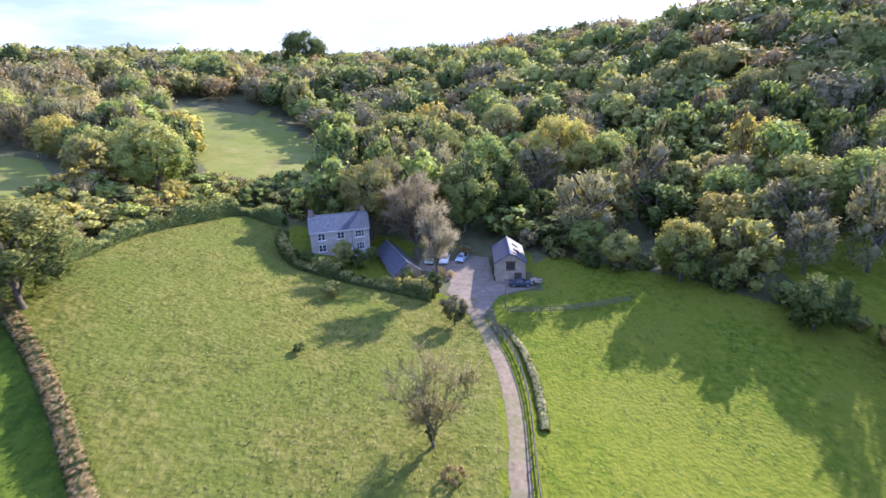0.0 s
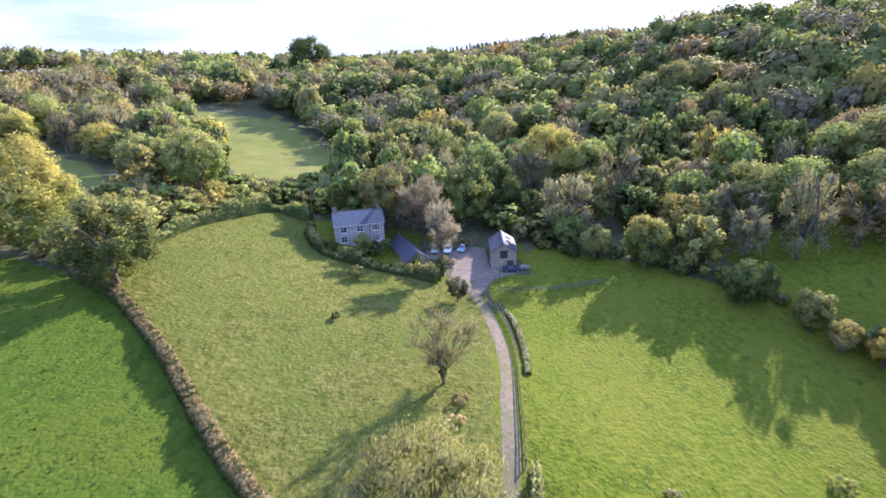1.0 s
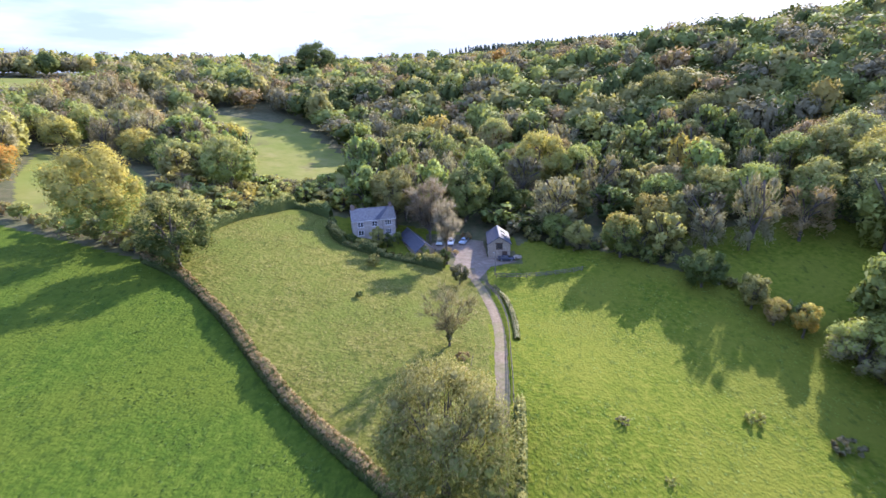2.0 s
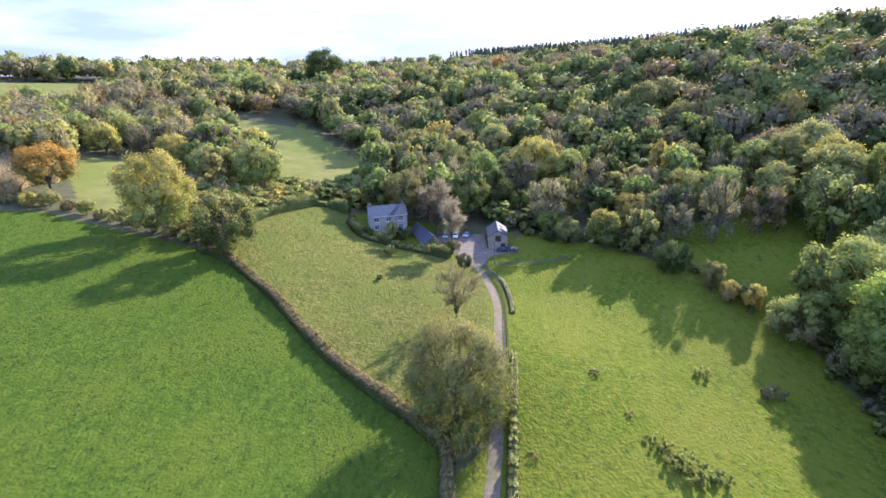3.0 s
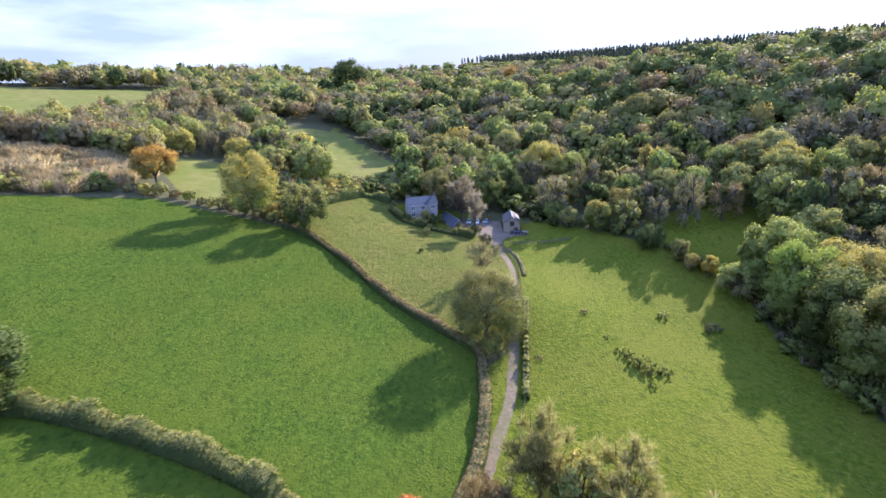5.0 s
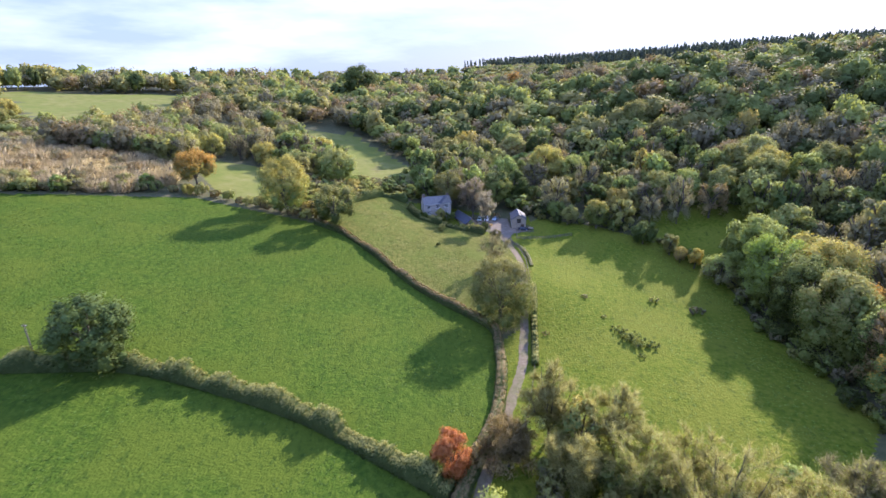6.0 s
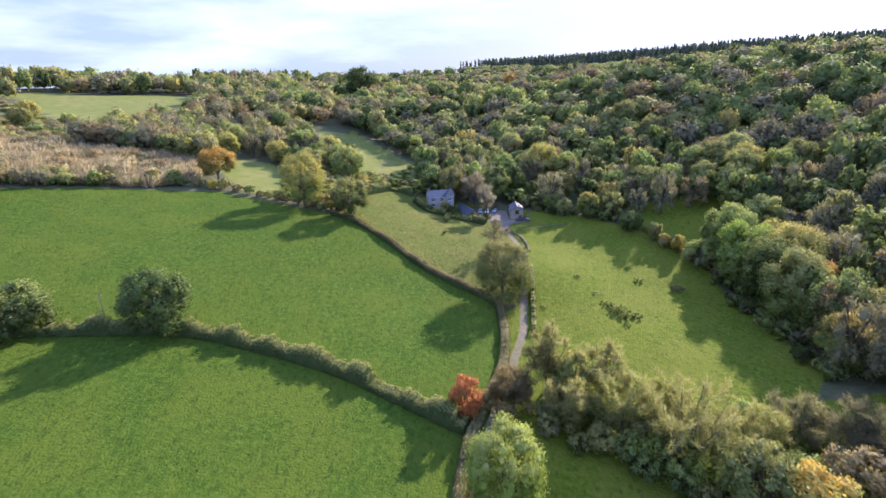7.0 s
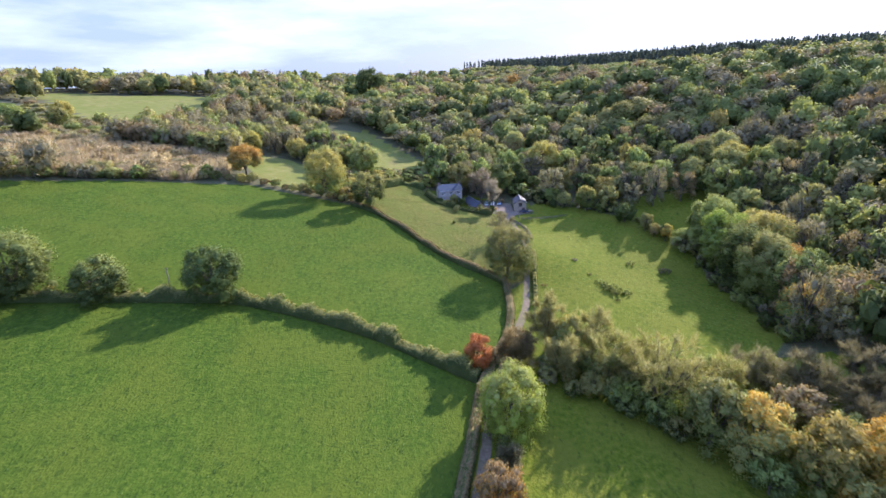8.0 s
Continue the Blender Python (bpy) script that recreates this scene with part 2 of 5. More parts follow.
# ---------------------------------------------------------------- plan of fields
LANE = [(-32, -125), (-25, -100), (-21, -84), (-19, -75), (-17.2, -66), (-15.6, -57), (-13.5, -48), (-10.6, -39), (-4.6, -21), (-0.6, -8.6), (1.0, 0), (2.8, 11.6), (5.1, 27), (6.0, 36), (7.0, 46), (7.3, 54), (6.9, 62), (5.6, 70), (4.3, 76), (4.0, 82)]
HEDGE_OAKS = [(-64, 61), (-54, 55.5), (-41, 43.5), (-28.5, 29.6), (-18, 19.5), (-10, 12), (-5.6, 6.5), (-5.2, -1)]
HEDGE_LANE = [(-5.2, -1), (-5.4, -10), (-7.4, -23), (-10.4, -32), (-14.4, -42), (-17.8, -54), (-19.6, -64), (-21.4, -73), (-23.6, -83), (-28, -98), (-35, -122)]
HEDGE_CROSS = [(-175, -52), (-140, -38), (-113, -31), (-95, -26.5), (-80, -23.5), (-62, -26), (-44, -31), (-31, -37.5), (-17, -45)]
FIELD_GREEN = [(-64, 61), (-54, 55.5), (-41, 43.5), (-28.5, 29.6), (-18, 19.5), (-6, 7), (-5.5, -10), (-8.2, -25), (-17, -44), (-31, -37), (-62, -26), (-80, -23), (-113, -31), (-180, -54), (-200, 38), (-176, 47), (-146, 61), (-113, 76.5), (-90, 70)]
FIELD_NEAR = [(-17, -45), (-31, -37), (-62, -26), (-80, -23), (-113, -31), (-180, -54), (-220, -110), (-160, -170), (-58, -170), (-35, -122), (-21.4, -73)]
FIELD_ROUGH = [(-64, 62), (-54, 55.5), (-41, 43.5), (-28.5, 29.6), (-18, 19.5), (-6, 7), (3.4, 8), (6.2, 27), (7.6, 50), (7.0, 63), (5.6, 78), (-3, 82), (-34, 102), (-46, 106), (-58, 84)]
MEADOW = [(2, 8), (-5, 2), (-5.2, -10), (-8.2, -25), (-14, -40), (-2, -40), (30, -42), (54, -40), (64, -30), (67, -16), (69, 4), (70, 22), (72, 44), (60, 66), (42, 86), (22, 100), (8, 84), (6.5, 60)]
STREAM_GRASS = [(58, 70), (66, 46), (100, 42), (110, 72), (92, 94), (60, 92)]
STREAM_MEADOW = [(67, 62), (71, 56), (88, 54), (92, 66), (83, 76), (69, 74)]
VALLEY_FIELD = [(-122, 240), (-82, 242), (-52, 200), (-34, 172), (-36, 140), (-50, 126), (-64, 136), (-86, 172), (-110, 205)]
BACK_FIELD = [(-138, 134), (-112, 138), (-96, 122), (-84, 94), (-90, 76), (-106, 82), (-124, 106)]
HILL_FIELD = [(-345, 352), (-263, 412), (-224, 310), (-205, 232), (-203, 186), (-222, 160), (-262, 190), (-330, 262), (-420, 330)]
HILL_GREEN = [(-420, 270), (-338, 238), (-280, 160), (-285, 126), (-420, 150)]
YARD_AREA = [(2.8, 76), (5.6, 76), (7.2, 79.5), (8.8, 83), (12, 84.5), (16, 86), (14, 88), (8.6, 89), (8.2, 99), (4.5, 100), (1.5, 97.5), (-6, 98), (-6.5, 93.5), (-1, 92), (0.2, 88), (-0.6, 84), (1.2, 80)]
DIRT_AREA = [(-8, 91), (-3, 84), (1, 82), (10, 84), (17, 85), (17, 90), (9, 104), (-8, 103)]
HOUSE_PLOT = [(-34, 96), (-29, 87), (-20, 84.5), (-10, 83), (-2, 80.5), (9, 84), (17, 86), (17, 101), (2, 104), (-14, 108), (-34, 106)]
WET_GROVE = [(-5, -30), (-14, -44), (-21.4, -73), (-35, -122), (-58, -170), (120, -170), (84, -60), (68, -38), (30, -38)]

# ---------------------------------------------------------------- ground


def graded(lo, hi, fine, far):
    out, step, v = list(np.arange(lo, hi + 0.01, fine)), fine, hi
    while v < far:
        step *= 1.09
        v += step
        out.append(v)
    step, v = fine, lo
    while v > -far:
        step *= 1.09
        v -= step
        out.insert(0, v)
    return np.array(out)


gx, gy = graded(-130, 90, 1.1, 3200), graded(-100, 135, 1.1, 3200)
X, Y = np.meshgrid(gx, gy)
Z = ground_z(X, Y)
nx, ny = len(gx), len(gy)
idx = (np.arange(ny - 1)[:, None] * nx + np.arange(nx - 1)).ravel()
CX, CY = (X[:-1, :-1] + X[1:, 1:]) / 2, (Y[:-1, :-1] + Y[1:, 1:]) / 2
zone = np.zeros(CX.shape, int)
for number, polys in ((1, (FIELD_GREEN, FIELD_NEAR, HILL_GREEN)), (2, (FIELD_ROUGH,)), (3, (MEADOW, STREAM_GRASS, WET_GROVE)), (4, (VALLEY_FIELD, BACK_FIELD, HILL_FIELD)), (3, (HOUSE_PLOT,)), (0, (DIRT_AREA,))):
    for poly in polys:
        zone[inside(CX, CY, poly)] = number
ground = new("ground", mesh_from("ground", np.stack([X, Y, Z], -1), np.stack([idx, idx + 1, idx + nx + 1, idx + nx], 1),
             [WOOD_FLOOR, GRASS_BRIGHT, GRASS_ROUGH, GRASS_MEADOW, GRASS_PASTURE], zone.ravel(), True))
tagged(ground, "rolling green fields and brown woodland floor in a valley", "ground", kind="structure")


def draped_strip(name, line, half, lift, material, rng):
    """A strip of that half width laid along a line on the ground."""
    p = along(line, 0.8)
    d = np.gradient(p, axis=0)
    d /= np.linalg.norm(d, axis=1)[:, None]
    side = np.stack([d[:, 1], -d[:, 0]], 1)
    cols = []
    for u in (-1, -0.6, -0.2, 0.2, 0.6, 1):
        q = p + side * (half * u + (rng.uniform(-0.12, 0.12, len(p)) if abs(u) == 1 else 0))[:, None] if abs(u) == 1 else p + side * (half * u)
        cols.append(np.column_stack([q, ground_z(q[:, 0], q[:, 1]) + lift * (0.35 if abs(u) == 1 else 1)]))
    v = np.stack(cols, 1)
    n, k = v.shape[:2]
    i = (np.arange(n - 1)[:, None] * k + np.arange(k - 1)).ravel()
    return new(name, mesh_from(name, v, np.stack([i, i + 1, i + k + 1, i + k], 1), [material], None, True))


rng = np.random.default_rng(5)
tagged(draped_strip("lane", LANE, 1.08, 0.08, TRACK, rng), "narrow pale stony farm track between fence and verge", "track", kind="structure")
yx, yy = np.meshgrid(np.arange(-8, 18, 0.25), np.arange(75, 103, 0.25))
yi = (np.arange(yx.shape[0] - 1)[:, None] * yx.shape[1] + np.arange(yx.shape[1] - 1)).ravel()
keep = inside((yx[:-1, :-1] + 0.12).ravel(), (yy[:-1, :-1] + 0.12).ravel(), YARD_AREA)
yard = new("yard", mesh_from("yard", np.stack([yx, yy, ground_z(yx, yy) + 0.07], -1), np.stack([yi, yi + 1, yi + yx.shape[1] + 1, yi + yx.shape[1]], 1)[keep], [YARD], None, True))
tagged(yard, "pale gravel yard between cottage and barn", "yard", kind="structure")

# ---------------------------------------------------------------- trees and hedges


def unit(v):
    return v / np.maximum(np.linalg.norm(v, axis=-1, keepdims=True), 1e-9)


def leaf_quads(rng, at, normal, size, slim=0.55, lie=None):
    """Bent rhombic leaf clumps at the given places, facing roughly along normal."""
    n = len(at)
    soft = unit((normal if lie is None else np.array(lie)) + rng.normal(0, 0.36, (n, 3)))
    normal = unit(normal + rng.normal(0, 0.6, (n, 3)))
    a = unit(np.cross(normal, rng.normal(0, 1, (n, 3))))
    b = np.cross(normal, a)
    s = (size * rng.uniform(0.55, 1.35, n))[:, None]
    return np.stack([at - a * s, at - b * s * slim + normal * s * 0.15, at + a * s, at + b * s * slim + normal * s * 0.15, soft], 1)


def crown_blobs(rng, r, h0, h1, count, skirt=0, each=5):
    """Clumps that fill a crown of radius r between the heights h0 and h1: each of its lobes carries some smaller clumps on its outer side. Centre and radius."""
    lobes, half = max(8, count // 2), (h1 - h0) / 2
    k = np.arange(lobes) + 0.5
    z = np.clip(1 - 1.75 * k / lobes + rng.normal(0, 0.10, lobes), -0.85, 0.95)
    a = k * 2.39996 + rng.normal(0, 0.35, lobes)
    flat = np.sqrt(1 - z * z)
    d = np.stack([np.cos(a) * flat, np.sin(a) * flat, z], 1)
    c = d * rng.uniform(0.54, 0.70, lobes)[:, None] * np.array([r, r, half])
    c[:, 2] += half * 0.98 + h0
    low = (c[:, 2] - h0) / (h1 - h0)
    c[:, :2] *= np.clip(0.75 + 0.5 * low - 0.25 * low * low, 0.6, 1.0)[:, None]
    big = rng.uniform(0.32, 0.42, lobes) * min(r, half * 1.3)
    if each == 1:
        return np.column_stack([c, big * 1.25])
    out = unit(np.repeat(d, each, 0) * 0.8 + rng.normal(0, 0.75, (lobes * each, 3)) + np.array([0, 0, 0.25]))
    span = np.repeat(big, each)
    c = np.repeat(c, each, 0) + out * (span * rng.uniform(0.42, 0.72, lobes * each))[:, None]
    blobs = np.column_stack([c, span * rng.uniform(0.42, 0.62, lobes * each)])
    if skirt:
        a, d = rng.uniform(0, 2 * np.pi, skirt), r * rng.uniform(0.35, 0.8, skirt)
        low = np.column_stack([np.cos(a) * d, np.sin(a) * d, h0 + (h1 - h0) * rng.uniform(0.02, 0.3, skirt), rng.uniform(0.2, 0.3, skirt) * min(r, half * 1.3)])
        blobs = np.vstack([blobs, low])
    return blobs


def blob_leaves(rng, blobs, count, size, slim=0.55, outward=1.0, single=0.8):
    w = blobs[:, 3] ** 2
    which = rng.choice(len(blobs), count, p=w / w.sum())
    d = unit(rng.normal(0, 1, (count, 3)) + np.array([0, 0, 0.25]))
    at = blobs[which, :3] + d * (blobs[which, 3] * rng.uniform(0.60, 1.34, count))[:, None]
    low, high = blobs[:, :3].min(0), blobs[:, :3].max(0)
    whole = unit((at - (low + high) / 2) / np.maximum((high - low) / 2, 0.1))
    return leaf_quads(rng, at, d * outward, size, slim, unit(single * d + 0.7 * whole))


def ball(level):
    """Corners and faces of a round solid of 20 or 80 triangles."""
    bm = bmesh.new()
    bmesh.ops.create_icosphere(bm, subdivisions=level, radius=1)
    v = np.array([p.co[:] for p in bm.verts])
    f = np.array([[p.index for p in q.verts] for q in bm.faces])
    bm.free()
    return v[f]


BALLS = {1: ball(1), 2: ball(2)}


def core_faces(rng, blobs, part_of, level=1):
    """The dense inside of each clump, where leaves lie over leaves: uneven lumps a little smaller than the clump."""
    b = BALLS[level]
    out = []
    low, high = blobs[:, :3].min(0), blobs[:, :3].max(0)
    for x, y, z, r in blobs:
        a = rng.uniform(0, 6.28)
        turn = np.array([[math.cos(a), -math.sin(a), 0], [math.sin(a), math.cos(a), 0], [0, 0, 1]])
        p = (b @ turn.T) * r * part_of * rng.uniform(0.85, 1.1, 3) + np.array([x, y, z])
        mid = p.mean(1)
        whole = unit((mid - (low + high) / 2) / np.maximum((high - low) / 2, 0.1))
        n = unit(unit(mid - np.array([x, y, z])) + 0.8 * whole)
        out.append(np.concatenate([p, n[:, None]], 1))
    return np.concatenate(out)


def twig_quads(rng, blobs, count, length, width):
    """Thin twigs that point outwards and up, for bare crowns."""
    w = blobs[:, 3] ** 2
    which = rng.choice(len(blobs), count, p=w / w.sum())
    d = unit(rng.normal(0, 1, (count, 3)))
    at = blobs[which, :3] + d * (blobs[which, 3] * rng.uniform(0.1, 1.1, count))[:, None]
    centre = blobs[:, :3].mean(0) - np.array([0, 0, 2.0 * blobs[:, 3].mean()])
    a = unit(unit(at - centre) + np.array([0, 0, 0.35]) + rng.normal(0, 0.45, (count, 3)))
    b = unit(np.cross(a, rng.normal(0, 1, (count, 3))))
    s, t = (length * rng.uniform(0.5, 1.4, count))[:, None], width
    soft = unit(0.6 * unit(at - centre) + np.array([0, 0, 0.2]) + rng.normal(0, 0.45, (count, 3)))
    flip = np.where((np.cross(a, b) * soft).sum(1) < 0, -1.0, 1.0)[:, None]
    return np.stack([at - a * s, at - b * t * flip, at + a * s, at + b * t * flip, soft], 1)


def tubes(paths, sides=6):
    """Tapered tubes: each path is a list of (x, y, z, radius)."""
    verts, faces = [], []
    for path in paths:
        p = np.array(path, float)
        d = unit(np.gradient(p[:, :3], axis=0))
        ref = np.where(np.abs(d[:, 2:3]) > 0.9, np.array([[1.0, 0, 0]]), np.array([[0, 0, 1.0]]))
        u = unit(np.cross(d, ref))
        v = np.cross(d, u)
        ang = np.arange(sides) * 2 * np.pi / sides
        ring = p[:, None, :3] + p[:, None, 3:4] * (np.cos(ang)[None, :, None] * u[:, None] + np.sin(ang)[None, :, None] * v[:, None])
        base = sum(len(q) for q in verts)
        verts.append(ring.reshape(-1, 3))
        for i in range(len(p) - 1):
            for j in range(sides):
                k = (j + 1) % sides
                faces.append((base + i * sides + j, base + i * sides + k, base + (i + 1) * sides + k, base + (i + 1) * sides + j))
    return np.vstack(verts), np.array(faces)


def limb_paths(rng, h, r, h0, girth, limbs, forks=2):
    """A trunk that divides into limbs which reach into the crown."""
    paths = [[(0, 0, -0.4, girth * 1.25), (rng.normal(0, 0.1), rng.normal(0, 0.1), h0 * 0.6, girth), (rng.normal(0, 0.2), rng.normal(0, 0.2), h * 0.55, girth * 0.55), (rng.normal(0, 0.4), rng.normal(0, 0.4), h * 0.92, 0.04)]]
    for i in range(limbs):
        a = 2 * np.pi * (i + rng.uniform(-0.3, 0.3)) / limbs
        z0 = h0 * rng.uniform(0.6, 1.2) + (h - h0) * 0.25 * rng.random()
        reach, rise = r * rng.uniform(0.55, 0.92), h0 + (h - h0) * rng.uniform(0.35, 0.92)
        mid = (math.cos(a) * reach * 0.45, math.sin(a) * reach * 0.45, z0 + (rise - z0) * 0.6)
        end = (math.cos(a) * reach, math.sin(a) * reach, rise)
        paths.append([(0, 0, z0 * 0.85, girth * 0.55), (*mid, girth * 0.3), (*end, 0.03)])
        for _ in range(forks):
            b = a + rng.uniform(-0.9, 0.9)
            q = r * rng.uniform(0.6, 1.0)
            paths.append([(*mid, girth * 0.2), ((mid[0] + math.cos(b) * q) / 2, (mid[1] + math.sin(b) * q) / 2, mid[2] + (h - mid[2]) * 0.35, girth * 0.12), (math.cos(b) * q, math.sin(b) * q, min(h * 0.97, mid[2] + (h - mid[2]) * rng.uniform(0.3, 0.95)), 0.02)])
    return paths


def branching(rng, h, r, h0, girth, limbs):
    """A bare tree: trunk, limbs that rise and spread, boughs on them and branches on those. Gives the tubes' paths, and places and ways along the outermost ones."""
    mid, half = (h + h0) / 2, (h - h0) / 2

    def within(p):
        d = np.array([p[0] / r, p[1] / r, (p[2] - mid) / half])
        over = np.linalg.norm(d)
        return p if over < 1 else np.array([p[0] / over, p[1] / over, mid + (p[2] - mid) / over])

    def bent(a, b, sag, ra, rb, n):
        u = np.linspace(0, 1, n)[:, None]
        c = (a + b) / 2 + sag
        q = (1 - u) ** 2 * a + 2 * u * (1 - u) * c + u * u * b
        return np.column_stack([q, ra + (rb - ra) * u[:, 0] ** 0.8])

    fork = h0 + (h - h0) * 0.06
    thick, fine, at, way = [[(0, 0, -0.4, girth * 1.3), (0, 0, fork * 0.5, girth), (rng.normal(0, 0.15), rng.normal(0, 0.15), fork * 1.15, girth * 0.8)]], [], [], []
    for i in range(limbs):
        a = 2.39996 * i + rng.normal(0, 0.25)
        out = r * (0.12 if i == 0 else rng.uniform(0.35, 0.78))
        end = within(np.array([math.cos(a) * out, math.sin(a) * out, h * (0.97 - 0.48 * (out / r) ** 2) * rng.uniform(0.85, 1.0)]))
        limb = bent(np.array([0, 0, fork * rng.uniform(0.7, 1.1)]), end, np.array([math.cos(a) * out * 0.18, math.sin(a) * out * 0.18, -0.02 * h]), girth * 0.55, girth * 0.08, 7)
        limb[1:-1, :3] += rng.normal(0, 0.022 * r, (5, 3))
        thick.append(limb)
        for _ in range(5):
            j = rng.integers(1, 6)
            p, d = limb[j, :3], unit(limb[j + 1, :3] - limb[j - 1, :3])
            goal = within(p + unit(d * 0.7 + unit(np.array([p[0], p[1], 0.3 * half])) * 0.7 + rng.normal(0, 0.6, 3)) * r * rng.uniform(0.32, 0.58))
            bough = bent(p, goal, np.array([0, 0, -0.03 * r]), limb[j, 3] * 0.55, 0.022, 5)
            thick.append(bough)
            for _ in range(5):
                m = rng.integers(1, 4)
                b, e = bough[m, :3], unit(bough[m + 1, :3] - bough[m - 1, :3])
                tip = within(b + unit(e * 0.8 + np.array([0, 0, 0.25]) + rng.normal(0, 0.65, 3)) * r * rng.uniform(0.16, 0.34))
                fine.append(bent(b, tip, np.array([0, 0, -0.01 * r]), max(0.018, bough[m, 3] * 0.4), 0.010, 3))
                u = np.linspace(0.15, 1.0, 6)[:, None]
                at.append(b + (tip - b) * u)
                way.append(np.repeat(unit(tip - b)[None], 6, 0))
    return thick, fine, np.concatenate(at), np.concatenate(way)


def bare_twigs(rng, at, way, count, length, width, centre):
    """Fine twigs that go on from the branches."""
    k = rng.integers(0, len(at), count)
    a = unit(way[k] + np.array([0, 0, 0.18]) + rng.normal(0, 0.5, (count, 3)))
    foot = at[k] + rng.normal(0, 0.10, (count, 3))
    b = unit(np.cross(a, rng.normal(0, 1, (count, 3))))
    s = (length * rng.uniform(0.5, 1.5, count))[:, None]
    soft = unit(unit(foot - centre) * 0.35 + np.array([0, 0, 0.25]) + rng.normal(0, 0.7, (count, 3)))
    return np.stack([foot - b * width, foot + b * width, foot + a * s, soft], 1)


def tree(name, x, y, h, r, leaf, label, seed, category="tree", h0=None, leaves=None, size=0.5, count=None, second=None, share=0.0, twigs=0, limbs=7, group="", girth=None, skirt=0, wood="grey", core=None):
    """A single tree: trunk with limbs, and a crown of leaf clumps (and bare twigs). second and share mix in another leaf colour near the top."""
    rng = np.random.default_rng(seed)
    h0 = h * 0.18 if h0 is None else h0
    z = float(ground_z(x, y))
    top = new(name)
    top.matrix_world = pose(x, y, z)
    tagged(top, label, category, group)
    girth = girth or (0.020 if twigs > 1000 and not core else 0.028) * h
    bare = twigs > 1000 and not core
    if bare:
        thick, fine, at, way = branching(rng, h * 0.94, r * 0.93, max(h0, 0.08 * h), girth, limbs)
        v, f = tubes(thick, 5)
        v2, f2 = tubes(fine, 3)
        top_wood = child("trunk", mesh_from("trunk", v, f, [BARK], None, True), top, "grey-brown bark")
        tagged(child("branches", mesh_from("branches", v2, f2, [LEAF[wood]], None, True), top_wood), kind="stuff")
    else:
        v, f = tubes(limb_paths(rng, h * (0.86 if h > 2.6 else 0.5), r * (0.78 if h > 2.6 else 0.4), max(h0, 0.12 * h), girth, limbs))
        child("trunk", mesh_from("trunk", v, f, [BARK], None, True), top, "grey-brown bark")
    blobs = crown_blobs(rng, r * 0.93, h0, h * 0.97, count or int(24 + r * 3.5), skirt)
    parts, index = [], []
    size = size * 0.54
    leaves = int(7.0 * r * (h - h0) / (size * size)) if leaves is None else int(leaves * 2.3)
    if leaves and bare:
        k = rng.integers(0, len(at), leaves)
        q = leaf_quads(rng, at[k] + rng.normal(0, 0.55, (leaves, 3)), rng.normal(0, 1, (leaves, 3)), size, 0.55, unit(at[k] - np.array([0, 0, h * 0.4])))
        parts.append(three_cornered(q))
        index.append(np.where((q[:, 0, 2] - h0) / (h - h0) + rng.normal(0, 0.25, leaves) > 1 - share, 1, 0) if second else np.zeros(leaves, int))
    elif leaves:
        q = blob_leaves(rng, blobs, leaves, size)
        parts.append(three_cornered(q))
        top_part = (q[:, 0, 2] - h0) / (h - h0) + rng.normal(0, 0.25, len(q))
        index.append((top_part > 1 - share).astype(int) if second else np.zeros(len(q), int))
    if bare:
        q = bare_twigs(rng, at, way, int(twigs * 2.0), 1.25, 0.028, np.array([0, 0, h * 0.4]))
        parts.append(q)
        index.append(np.full(len(q), 2))
    elif twigs:
        q = three_cornered(twig_quads(rng, blobs, int(twigs * 1.7), 0.62, 0.03))
        parts.append(q)
        index.append(np.full(len(q), 2))
    if bare and skirt:
        low = blobs[-skirt:]
        q = three_cornered(blob_leaves(rng, low, skirt * 260, size * 1.2))
        parts.append(q)
        index.append(np.zeros(len(q), int))
    q = np.concatenate(parts)
    fill = core if core is not None else 0 if bare else 0.52
    if fill:
        inner = core_faces(rng, blobs, fill)
        high = (inner[:, :3, 2].mean(1) - h0) / (h - h0) + rng.normal(0, 0.1, len(inner))
        q = np.concatenate([q, inner])
        index.append((high > 1 - share).astype(int) if second else np.zeros(len(inner), int))
    child("crown", quads_mesh("crown", q, [LEAF[leaf], LEAF[second or leaf], LEAF[wood]], np.concatenate(index)), top)
    return top


def bush(name, x, y, h, r, leaf, label, seed, **more):
    return tree(name, x, y, h, r, leaf, label, seed, category="bush", h0=more.pop("h0", 0.05 * h), limbs=more.pop("limbs", 5), **more)


